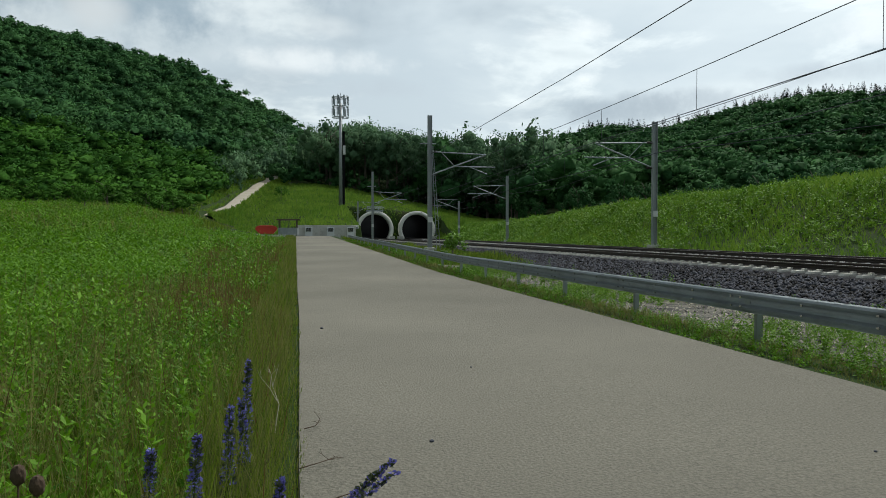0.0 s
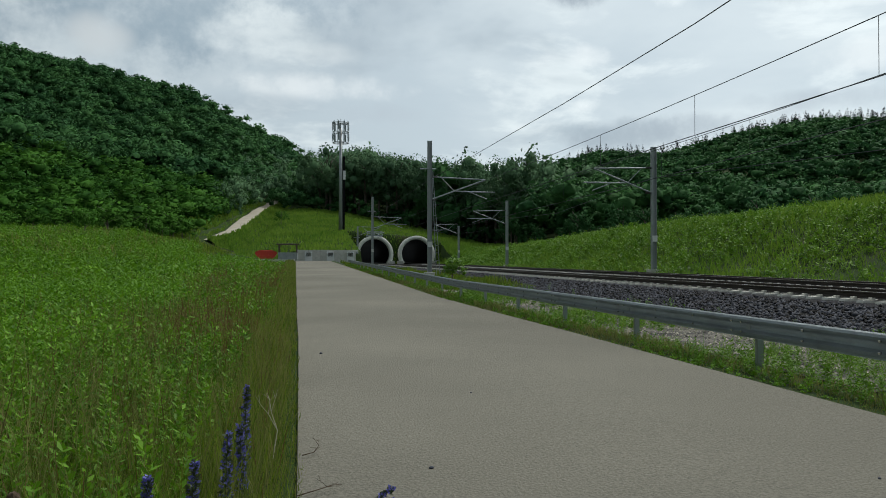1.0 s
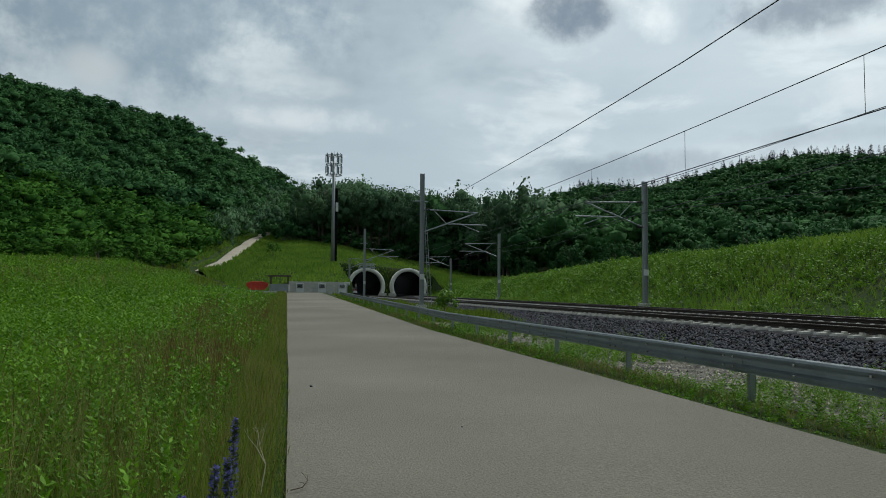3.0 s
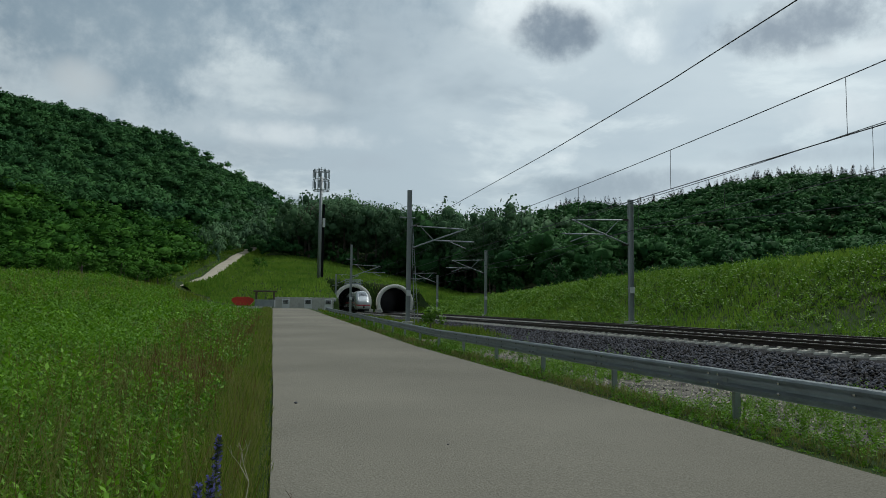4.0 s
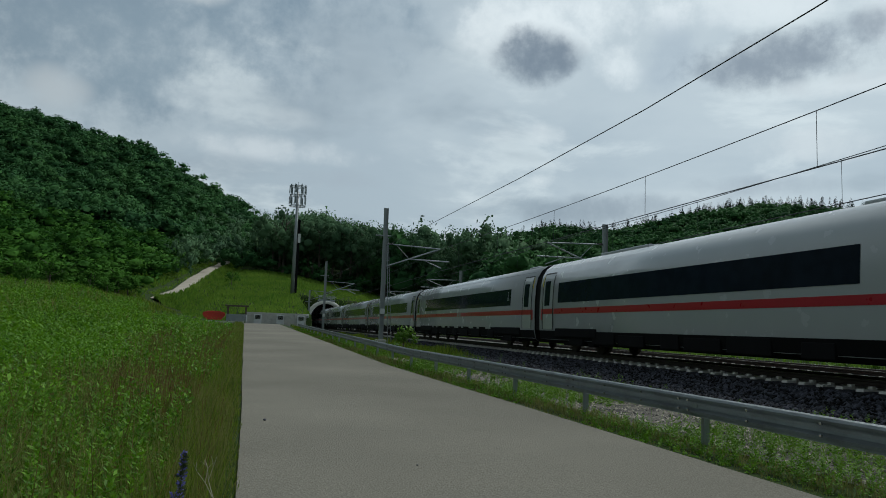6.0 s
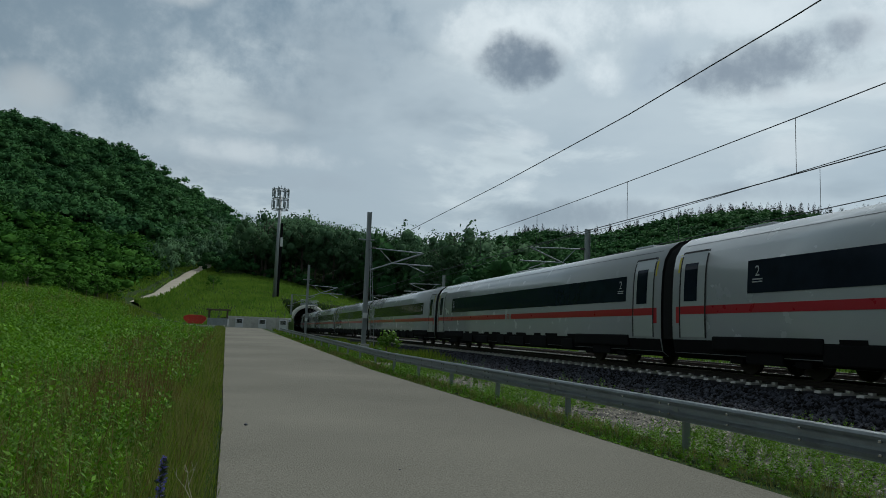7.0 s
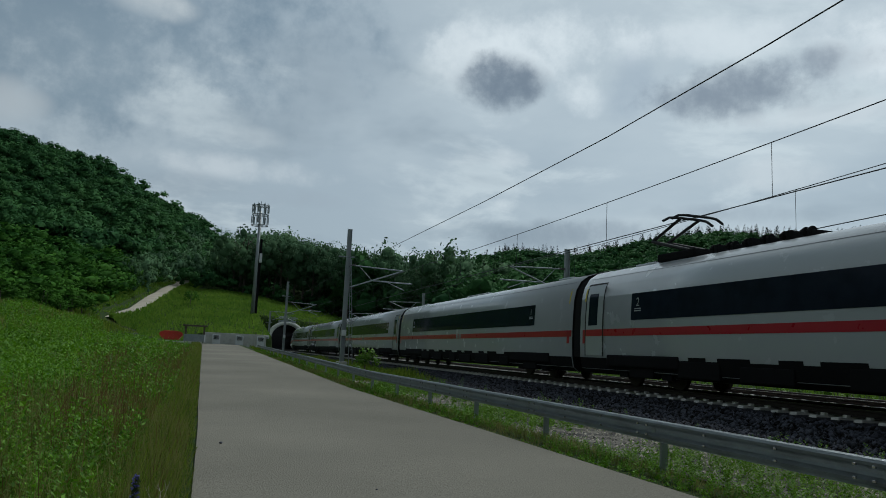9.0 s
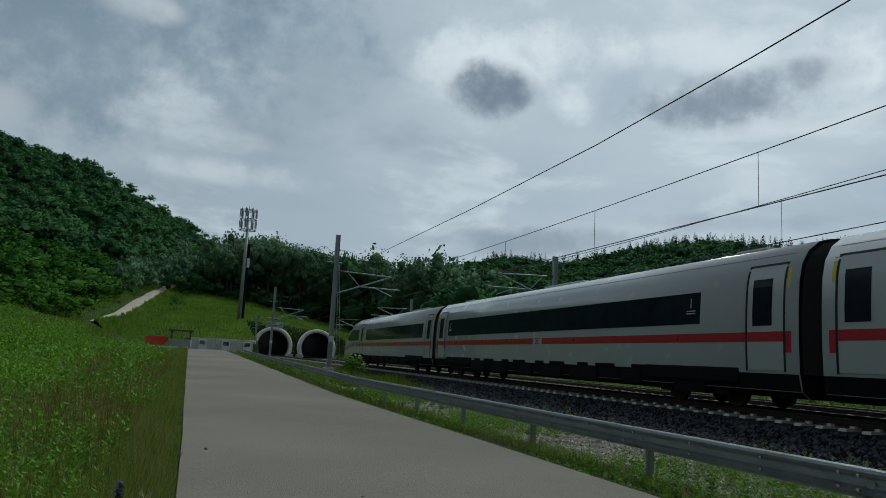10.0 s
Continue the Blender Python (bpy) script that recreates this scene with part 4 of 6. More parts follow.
def train():
    tr = empty("high_speed_train", 0, 0, 0)
    tagged(tr, "light grey high-speed train with a red stripe and dark window bands", "train")
    n = 12
    for i in range(n):
        end = i in (0, n - 1)
        start = 0.0 if i == 0 else END_CAR + PITCH_M * (i - 1) + 0.35
        length = END_CAR - 0.35 if end else PITCH_M - 0.7
        base = 0.0 if i == 0 else 40.0  # constant section away from the nose
        bm = bmesh.new()
        if i == 0:
            ys = [0.0, 0.02, 0.05, 0.12, 0.2, 0.33, 0.5, 0.8, 1.1, 1.5, 2.0, 2.6, 3.2, 3.9, 4.6, 5.4, 6.2, 12, 20, length]
            loft(bm, ys, 0.0)
        else:
            ys = [7.0, 7.0 + length * 0.3, 7.0 + length * 0.7, 7.0 + length]
            if i == n - 1:
                ys = [0.0, 0.05, 0.2, 0.5, 1.1, 2.0, 3.2, 4.6, 6.2, 20, length]
            loft(bm, ys, -7.0 if i < n - 1 else 0.0)
        body = part("car_body", bm, TRAIN_GREY, tr, "light grey car body", True)
        if 0 < i < n - 1:
            body.location = (0, start, 0)
        elif i == n - 1:
            body.matrix_local = pose(0, start + length, 0, 0, 0, 180)
        o = 0.0 if end else -7.0  # car-space shift of the y values below
        a, b = (0.0, length) if end else (7.0, 7.0 + length)
        # dark lower skirt
        for side in (-1, 1):
            lo = 5.0 if end else a + 0.01
            part("skirt", panel_on_side(bmesh.new(), side, lo, b - 0.01, 0.345, 0.90, 0.008, o, 6), TRAIN_DARK, body, "dark skirt")
            # stripe
            if end:
                zc = lambda y: 1.14 + 0.52 * float(smoothstep(0.8, 5.2, y))
                part("stripe", panel_on_side(bmesh.new(), side, 0.005, 6.0, zc, lambda y: zc(y) + 0.24, 0.014, o, 60, 3, slope=True), TRAIN_RED, body, "red stripe")
                part("stripe", panel_on_side(bmesh.new(), side, 7.6, 8.8, 1.66, 1.90, 0.008, o, 2, 2), TRAIN_RED, body, "red stripe")
                part("stripe", panel_on_side(bmesh.new(), side, 10.25, b - 1.75, 1.66, 1.90, 0.008, o, 4, 2), TRAIN_RED, body, "red stripe")
                logo = bmesh.new()
                for k in range(3):
                    panel_on_side(logo, side, 6.15 + 0.45 * k, 6.45 + 0.45 * k, 1.5, 2.05, 0.009, o, 1, 2)
                tagged(part("logo", logo, TRAIN_LOGO, body, "grey logo bars"), kind="stuff")
                part("window_band", panel_on_side(bmesh.new(), side, 11.2, b - 2.2, 2.15, 3.05, 0.010, o, 6), TRAIN_GLASS, body, "dark glass window band")
                part("cab_window", panel_on_side(bmesh.new(), side, 2.9, 8.2, lambda y: 2.15 + 0.16 * float(smoothstep(3.6, 2.9, y)), lambda y: 3.10 - 0.66 * float(np.clip((4.6 - y) / 1.7, 0, 1)), 0.010, o, 14), TRAIN_GLASS, body, "dark cab side window")
                part("nose_joint", panel_on_side(bmesh.new(), side, 0.80, 0.85, 0.45, 2.2, 0.006, o, 1, 10), TRAIN_SEAL, body, "dark joint of the nose cover")
                door_on_side(body, side, 8.9, 10.15, o, (0.25, 0.75))
                door_on_side(body, side, b - 1.6, b - 0.45, o)
            else:
                front = 2.2 if i in (3, 6, 7) else 3.55
                rear = 2.2 if i == 10 else 3.55
                clear = 0.02 if i == 8 else 1.7  # one car has no doors
                part("stripe", panel_on_side(bmesh.new(), side, a + clear, b - clear, 1.66, 1.90, 0.008, o, 4, 2), TRAIN_RED, body, "red stripe")
                part("window_band", panel_on_side(bmesh.new(), side, a + front, b - rear, 2.17, 3.05, 0.010, o, 6), TRAIN_GLASS, body, "dark glass window band")
                e0 = (a + b) / 2
                em = part("emblem", panel_on_side(bmesh.new(), side, e0 - 0.42, e0 + 0.42, 1.655, 1.905, 0.011, o, 1, 2), TRAIN_GREY, body, "pale field with a red emblem in the stripe")
                part("emblem_bars", emblem_frame(side, e0, o), TRAIN_RED, em)
                for k in range(9):
                    part("skirt_hatch", panel_on_side(bmesh.new(), side, a + 6.2 + 1.8 * k, a + 7.0 + 1.8 * k + 0.5 * (k % 2), 0.80, 1.00, 0.012, o, 1, 1), TRAIN_DARK, body)
                part("roof_edge", panel_on_side(bmesh.new(), side, a + 0.3, b - 0.3, 3.78, 3.80, 0.006, o, 4, 1), TRAIN_LOGO, body)
                if i != 8:
                    door_on_side(body, side, a + 0.45, a + 1.66, o)
                    door_on_side(body, side, b - 1.66, b - 0.45, o)
                if side < 0:
                    cls = "1" if i > 7 else "2"
                    for yy in (a + front + 0.4, b - rear - 0.4):
                        number_mark(body, cls, side, yy, 2.62, o, 0.40, FIGURE_GREY)
                        bm = bmesh.new()
                        for dz in (2.45, 2.52):
                            panel_on_side(bm, side, yy - 0.2, yy + 0.2, dz, dz + 0.035, 0.016, o, 1, 1)
                        part("lettering", bm, FIGURE_GREY, body)
            # markings at the car ends
            for yy in ((b - 0.36, b - 0.26),) if end else ((a + 0.26, a + 0.36), (b - 0.36, b - 0.26)):
                bm = bmesh.new()
                panel_on_side(bm, side, *yy, 2.95, 3.52, 0.008, o, 1, 3)
                part("mark", bm, YELLOW_PAINT, body, "narrow yellow mark")
                bm = bmesh.new()
                panel_on_side(bm, side, yy[0] - 0.06, yy[1] + 0.06, 1.40, 1.90, 0.008, o, 1, 2)
                part("grab_recess", bm, TRAIN_RED, body)
            for k in range(6):
                y = a + 6.5 + k * 2.7 if not end else 12.0 + k * 2.2
                bm = bmesh.new()
                box(bm, side * 1.30 - 0.12, side * 1.30 + 0.12, o + y, o + y + (1.9 if k % 3 else 1.1), 0.40, 0.80 + 0.08 * (k % 2), 0.03)
                part("underfloor_box", bm, TRAIN_DARK, body)
        for yb in ((8.2, END_CAR - 4.4) if end else (a + 4.1, b - 4.1)):
            bogie(body, o + yb)
        # roof equipment
        for y0, y1, w, h in (((9.5, 12.0, 0.5, 0.06), (22.0, 26.0, 0.55, 0.07)) if end else ((a + 2.0, a + 3.2, 0.5, 0.06), (b - 3.4, b - 2.2, 0.45, 0.06), (a + 12, a + 15.5, 0.5, 0.05))):
            bm = bmesh.new()
            box(bm, -w, w, o + y0, o + y1, 4.0, 4.16 + h, 0.05)
            part("roof_fairing", bm, TRAIN_GREY, body)
        if end:
            # windscreen, silver mask, lamps
            def over_nose(y0, y1, inner, outer, lift, rows_n=12, cols=12):
                """A sheet on the upper side of the nose between two half widths that vary along it."""
                bm, rows = bmesh.new(), []
                for y in np.linspace(y0, y1, rows_n):
                    s = section(y)[6:]
                    f = (y - y0) / (y1 - y0)
                    lo, hi = inner[0] + (inner[1] - inner[0]) * f, outer[0] + (outer[1] - outer[0]) * f
                    row = []
                    for px in np.linspace(lo, hi, cols + 1):
                        zz = np.interp(abs(px), [q[0] for q in s][::-1], [q[1] for q in s][::-1])
                        row.append(bm.verts.new((px, y - 0.8 * lift, zz + lift)))
                    rows.append(row)
                for p, q in zip(rows, rows[1:]):
                    for k in range(cols):
                        bm.faces.new((p[k], p[k + 1], q[k + 1], q[k]))
                return bm
            part("mask", over_nose(0.55, 4.5, (-0.98, -0.80), (0.98, 0.80), 0.010, 20), SILVER, body, "glossy silver mask round the windscreen", True)
            part("windscreen", over_nose(2.0, 4.0, (-0.80, -0.66), (0.80, 0.66), 0.022), WINDSCREEN, body, "dark curved windscreen", True)
            for side in (-1, 1):
                part("headlight", over_nose(0.9, 2.0, (side * 0.86, side * 0.90), (side * 0.97, side * 1.0), 0.024, 6, 3), LAMP_GLASS, body, "clear headlight lens")
            part("nose_stripe", box(bmesh.new(), -0.41, 0.41, -0.012, 0.02, 1.12, 1.36), TRAIN_RED, body, "red stripe")
            bm = bmesh.new()
            box(bm, -0.16, 0.16, -0.02, 0.25, 0.72, 1.10, 0.03)
            part("coupler_hatch", bm, TRAIN_SEAL, body)
            bm = bmesh.new()
            tube(bm, (0.15, 2.0, 3.10), (-0.30, 2.7, 3.46), 0.03)
            part("wiper", bm, TRAIN_SEAL, body)
            bm = bmesh.new()
            box(bm, -1.1, 1.1, 0.9, 5.2, 0.22, 0.5, 0.08)
            part("rail_guard", bm, TRAIN_DARK, body)
        # dark car ends
        for ye in ((b,) if end else (a, b)):
            ring = section(20.0)
            bm = bmesh.new()
            yv = o + ye + (0.006 if ye == b else -0.006)
            bm.faces.new([bm.verts.new((0.985 * px, yv, pz)) for px, pz in [(-q, z) for q, z in ring] + ring[-2::-1]])
            bmesh.ops.solidify(bm, geom=list(bm.faces), thickness=0.004)
            part("car_end", bm, TRAIN_SEAL, body, "black end of the car")
        # gangway bellows behind the car
        if i < n - 1:
            bm = bmesh.new()
            y0 = END_CAR + PITCH_M * i - 0.35
            y0, y1 = y0 - 0.02, END_CAR + PITCH_M * i + 0.37
            rings = []
            for k in range(13):
                g = 1.0 if k % 2 else 0.95
                pts = [(-a2 * g * 0.94, z2) for a2, z2 in SIDE[2:]] + [(a2 * g * 0.94, z2) for a2, z2 in SIDE[-2:1:-1]]
                rings.append([bm.verts.new((px, y0 + (y1 - y0) * k / 12, 0.75 + (pz - 0.93) * g * 0.985 + 0.15)) for px, pz in pts])
            for p, q in zip(rings, rings[1:]):
                for k in range(len(p)):
                    bm.faces.new((p[k], p[(k + 1) % len(p)], q[(k + 1) % len(p)], q[k]))
            part("gangway_bellows", bm, TRAIN_SEAL, tr, "black rubber gangway bellows")
    # current collector
    y = END_CAR + PITCH_M * 7 - 6.6
    base = part("collector_base", box(bmesh.new(), -0.7, 0.7, y + 0.3, y + 2.3, 4.1, 4.36, 0.05), TRAIN_DARK, tr)
    for dx in (-0.5, 0.5):
        part("lower_arm", tube(bmesh.new(), (dx, y + 0.8, 4.36), (dx * 0.6, y + 3.2, 4.95), 0.06), TRAIN_SEAL, base, "black pantograph arm")
        part("upper_arm", tube(bmesh.new(), (dx * 0.6, y + 3.2, 4.95), (dx * 0.7, y + 1.5, 5.50), 0.05), TRAIN_SEAL, base, "black pantograph arm")
    for dy in (1.1, 1.6):
        bm = bmesh.new()
        for k in range(8):
            f0, f1 = -1 + k / 4, -1 + (k + 1) / 4
            tube(bm, (0.95 * f0, y + dy, 5.53 - 0.16 * abs(f0) ** 6), (0.95 * f1, y + dy, 5.53 - 0.16 * abs(f1) ** 6), 0.045, n=6)
        part("contact_strip", bm, TRAIN_SEAL, base, "black contact strip")
    for k in range(6):
        bm = bmesh.new()
        for q in range(4):
            tube(bm, (-0.45, y - 0.2 - 0.72 * k - 0.11 * q, 4.26), (-0.45, y - 0.26 - 0.72 * k - 0.11 * q, 4.26), 0.12 if q % 2 else 0.08, n=10)
        box(bm, -0.62, 0.5, y - 0.7 - 0.72 * k, y - 0.55 - 0.72 * k, 4.0, 4.34 - 0.07 * (k % 2), 0.02)
        part("roof_insulator", bm, TRAIN_DARK, tr, "dark ribbed roof insulator")
    return tr


TRAIN = train()


# ---- ballast and gravel stones ----
def stones(name, count, xr, yr, size, mat, label, category, bias=1.0, seed=1):
    """Loose stones strewn on the ground, each a broken lump of eight faces."""
    rng = np.random.default_rng(seed)
    base = np.array([(1, 0, 0), (-1, 0, 0), (0, 1, 0), (0, -1, 0), (0, 0, 1), (0, 0, -1)], dtype=float)
    tri = np.array([(0, 2, 4), (2, 1, 4), (1, 3, 4), (3, 0, 4), (2, 0, 5), (1, 2, 5), (3, 1, 5), (0, 3, 5)])
    y = yr[0] + (yr[1] - yr[0]) * rng.random(count) ** bias
    x = xr(y, rng.random(count))
    z = surface_z(x, y)
    v = base[None] * (0.6 + 0.7 * rng.random((count, 6, 1))) * size * (0.6 + 0.8 * rng.random((count, 1, 1)))
    v += rng.normal(0, 0.18 * size, v.shape)
    a = rng.random(count) * 6.283
    ca, sa = np.cos(a)[:, None], np.sin(a)[:, None]
    v = np.stack([v[..., 0] * ca - v[..., 1] * sa, v[..., 0] * sa + v[..., 1] * ca, v[..., 2] * 0.75], -1)
    v += np.stack([x, y, z + size * 0.2], 1)[:, None]
    f = (tri[None] + 6 * np.arange(count)[:, None, None]).reshape(-1, 3)
    return tagged(raw_object(name, v.reshape(-1, 3), f, mat), label, category, kind="stuff")


def surface_z(x, y):
    """Height of the ground or of the ballast on it."""
    g = ground_z(x, y)
    d1, d2 = x - track_1(y), x - track_2(y)
    b1 = np.interp(d1, [-5.0, -4.3, -1.5, -1.22, 1.5, 2.4], [-0.06, 0.06, 0.46, 0.55, 0.53, 0.38], left=-1, right=-1)
    b2 = np.interp(d2, [-2.4, -1.5, -1.22, 1.22, 2.6, 3.6], [0.38, 0.48, 0.55, 0.55, 0.34, 0.10], left=-1, right=-1)
    return np.maximum(g, np.maximum(b1, b2))


stones("ballast_stones", 27000, lambda y, u: track_1(y) - 4.6 + 3.2 * u, (2, 75), 0.062, BALLAST, "dark angular basalt ballast stones on the track shoulder", "ballast", 1.5, 1)
stones("ballast_stones", 6000, lambda y, u: track_1(y) - 0.7 + 1.4 * u, (0, 60), 0.04, BALLAST, "dark basalt ballast stones between the rails", "ballast", 1.4, 2)
stones("ballast_stones", 5000, lambda y, u: track_2(y) - 2.6 + 5.0 * u, (0, 80), 0.05, BALLAST, "dark basalt ballast stones of the further track", "ballast", 1.3, 3)
stones("gravel_stones", 12000, lambda y, u: 7.0 + (track_1(y) - 11.4) * u, (2, 45), 0.05, GRAVEL, "pale broken gravel behind the guardrail", "gravel", 1.5, 4)


def gravel_strip():
    ys = np.arange(-20, 100, 4.0)
    bm = bmesh.new()
    rows = [[bm.verts.new((x, y, float(surface_z(np.array(x), np.array(y))) + 0.03)) for x in np.linspace(6.9, track_1(y) - 4.4, 6)] for y in ys]
    for p, q in zip(rows, rows[1:]):
        for i in range(5):
            bm.faces.new((p[i], p[i + 1], q[i + 1], q[i]))
    tagged(mesh_object("gravel_strip", bm, GRAVEL), "pale gravel strip between guardrail and ballast", "gravel", kind="structure")


gravel_strip()


# ---- grasses and herbs ----
def blades(name, x, y, z, h, w, mat, label, category="grass", lean=0.35, seed=5, bend=2):
    """Bent, tapering blades at the given places."""
    rng = np.random.default_rng(seed)
    n = len(x)
    a = rng.random(n) * 6.283
    d = rng.random(n) * 6.283
    ln = lean * (0.3 + rng.random(n)) * h
    side = np.stack([np.cos(a), np.sin(a), 0 * a], 1) * (w / 2)[:, None]
    out = np.stack([np.cos(d), np.sin(d), 0 * d], 1)
    base = np.stack([x, y, z - 0.03], 1)
    up = np.array([0, 0, 1.0])
    if bend == 2:
        mid = base + up * (h * 0.6)[:, None] + out * (ln * 0.35)[:, None]
        tip = base + up * h[:, None] + out * ln[:, None]
        v = np.stack([base - side, base + side, mid + side * 0.8, mid - side * 0.8, tip + side * 0.12, tip - side * 0.12], 1)
        f = np.array([(0, 1, 2, 3), (3, 2, 4, 5)])
        k = 6
    else:
        tip = base + up * h[:, None] + out * ln[:, None]
        v = np.stack([base - side, base + side, tip + side * 0.25, tip - side * 0.25], 1)
        f = np.array([(0, 1, 2, 3)])
        k = 4
    faces = (f[None] + k * np.arange(n)[:, None, None]).reshape(-1, 4)
    return tagged(raw_object(name, v.reshape(-1, 3), faces, mat), label, category, kind="stuff")


def plants(name, x, y, z, h, wide, count, size, mat, label, category="herbs", seed=7, slim=0.40):
    """Leafy plants, each a column of leaves that stand out from its stem and rise towards the tip."""
    rng = np.random.default_rng(seed)
    n = len(x)
    f = (np.arange(count)[None] + rng.random((n, count))) / count
    f = 0.12 + 0.88 * f
    a = rng.random((n, 1)) * 6.283 + 2.4 * np.arange(count)[None] + rng.normal(0, 0.4, (n, count))
    reach = wide[:, None] * (1.15 - 0.75 * f) * (0.5 + 0.7 * rng.random((n, count)))
    lean = rng.normal(0, 0.14, (n, 2))
    cx = x[:, None] + np.cos(a) * reach * 0.5 + lean[:, :1] * h[:, None] * f
    cy = y[:, None] + np.sin(a) * reach * 0.5 + lean[:, 1:] * h[:, None] * f
    cz = z[:, None] + h[:, None] * f
    c = np.stack([cx, cy, cz], -1).reshape(-1, 3)
    rise = (-0.25 + 0.9 * rng.random((n, count))) + 0.5 * f
    p = np.stack([np.cos(a), np.sin(a), rise], -1).reshape(-1, 3)
    p /= np.linalg.norm(p, axis=1)[:, None]
    q = np.cross(p, np.array((0, 0, 1.0)) + 0.5 * rng.normal(size=p.shape))
    q /= np.linalg.norm(q, axis=1)[:, None]
    L = ((size[:, None] if np.ndim(size) else size) * (1.2 - 0.6 * f) * (0.6 + 0.7 * rng.random((n, count)))).reshape(-1, 1)
    v = np.stack([c - p * L, c + q * L * slim, c + p * L, c - q * L * slim], 1)
    tone = np.repeat(rng.random(n), count * 4)
    ob = raw_object(name, v.reshape(-1, 3), np.arange(4 * len(c)).reshape(-1, 4), mat, tone=tone)
    return tagged(ob, label, category, kind="stuff")


def patchy(x, y, scale, shift):
    return 0.5 + 0.25 * (np.sin(x * scale + shift) + np.sin(y * scale * 0.8 + 2 * shift)) + 0.25 * np.sin((x + y) * scale * 0.6 + shift * 3) * np.sin((x - y) * scale * 0.5)


def meadow():
    rng = np.random.default_rng(11)

    def spots(n, r0, r1, az0, az1, power=1.0):
        r = np.sqrt(r0 ** 2 + (r1 ** 2 - r0 ** 2) * rng.random(n) ** power)
        a = np.radians(az0 + (az1 - az0) * rng.random(n))
        return r * np.sin(a), r * np.cos(a)
    # tall grass, thinning out in size with distance
    for nm, n, r0, r1, w0, h0, mat, lab in (
            ("meadow_grass", 15000, 1.6, 9, 0.005, 0.46, MEADOW, "fresh green meadow grass beside the road"),
            ("meadow_grass", 20000, 8, 24, 0.012, 0.42, MEADOW, "fresh green meadow grass across the field"),
            ("meadow_grass", 20000, 22, 60, 0.034, 0.42, MEADOW, "green meadow grass in the middle of the field"),
            ("meadow_grass", 20000, 58, 135, 0.11, 0.7, MEADOW, "green meadow grass at the far end of the field"),
            ("sorrel", 8000, 3, 45, 0.011, 1.0, SORREL, "reddish-brown sorrel stalks in patches of the meadow"),
            ("dry_grass", 12000, 1.6, 14, 0.005, 0.92, VERGE_DRY, "dry yellowish grass stalks in the meadow"),
            ("dry_grass", 12000, 55, 130, 0.08, 0.95, VERGE_DRY, "pale dry grass heads at the far end of the field"),
            ("dry_grass", 14000, 12, 60, 0.018, 0.95, VERGE_DRY, "dry brownish grass heads across the field")):
        x, y = spots(n, r0, r1, -25, 4)
        ok = (x < -0.08 - 0.06 * rng.random(n)) & (y < 128) & ~((x > -9.7) & (y > 113) & (y < 119))
        if nm == "sorrel":
            ok &= patchy(x, y, 0.32, 2.9) + 0.45 * rng.random(n) > 0.92
        if nm == "dry_grass":
            ok &= patchy(x, y, 0.25, 0.7) + 0.5 * rng.random(n) > 0.80
        x, y = x[ok], y[ok]
        k = patchy(x, y, 0.45, 1.9)
        h = h0 * (0.45 + 0.5 * rng.random(len(x)) + 0.25 * k) * np.clip(0.42 + (-x) * 0.35, 0.42, 1) * (1 - 0.75 * smoothstep(75, 100, y) * smoothstep(-13, -9, x))
        w = w0 * (0.6 + 0.8 * rng.random(len(x)))
        blades(nm, x, y, ground_z(x, y), h, w, mat, lab, seed=len(x), bend=2 if r1 < 30 else 1)
    # verge along the road edge: fine tall grass, shorter at the asphalt
    n = 40000
    y = 2.0 + 110 * rng.random(n) ** 2.0
    x = 0.03 - 1.25 * rng.random(n) ** 1.25 - 0.02 * np.sin(y * 3.1)
    h = (0.14 + 0.46 * rng.random(n)) * np.clip((0.10 - x) / 0.45, 0.22, 1)
    w = (0.0048 + 0.00045 * y) * (0.6 + rng.random(n))
    g = rng.random(n) < 0.62
    for m, mat, lab, sd in ((g, MEADOW, "green verge grass along the road edge", 31), (~g, VERGE_DRY, "dry verge grass along the road edge", 32)):
        blades("verge_grass", x[m], y[m], ground_z(np.minimum(x[m], -0.02), y[m]), h[m], w[m], mat, lab, lean=0.42, seed=sd, bend=1)
    # leafy plants, taller and thicker in patches
    for n, r0, r1, s0, h0, wd, count, lab in ((3600, 1.7, 10, 0.042, 0.88, 0.14, 32, "leafy green meadow herbs beside the road"),
                                              (8000, 9.5, 30, 0.066, 0.92, 0.20, 18, "leafy green herbs across the field"),
                                              (8000, 28, 105, 0.16, 1.05, 0.40, 12, "leafy green herbs far in the field")):
        x, y = spots(n, r0, r1, -25, 2)
        k = patchy(x, y, 0.9, 0.4)
        ok = (x < -0.55 - 0.5 * rng.random(n)) & ~((x > -12) & (y > 85)) & (k + 0.8 * rng.random(n) > 0.52)
        x, y, k = x[ok], y[ok], k[ok]
        h = h0 * (0.45 + 0.55 * rng.random(len(x)) ** 1.6 + 0.35 * k) * np.clip(0.5 - x * 0.2, 0.5, 1)
        plants("meadow_herbs", x, y, ground_z(x, y), h, wd * (0.7 + 0.6 * rng.random(len(x))), count, s0 * (0.7 + 0.6 * rng.random(len(x))), HERB, lab, seed=len(x))
    # a brownish belt of sorrel beside the road
    n = 3400
    y = 9 + 60 * rng.random(n) ** 1.2
    x = -0.7 - 0.11 * y * rng.random(n)
    blades("sorrel", x, y, ground_z(x, y), 0.55 + 0.45 * rng.random(n), (0.006 + 0.0005 * y) * (0.6 + 0.8 * rng.random(n)), SORREL, "reddish-brown sorrel belt beside the road", lean=0.25, seed=78, bend=1)
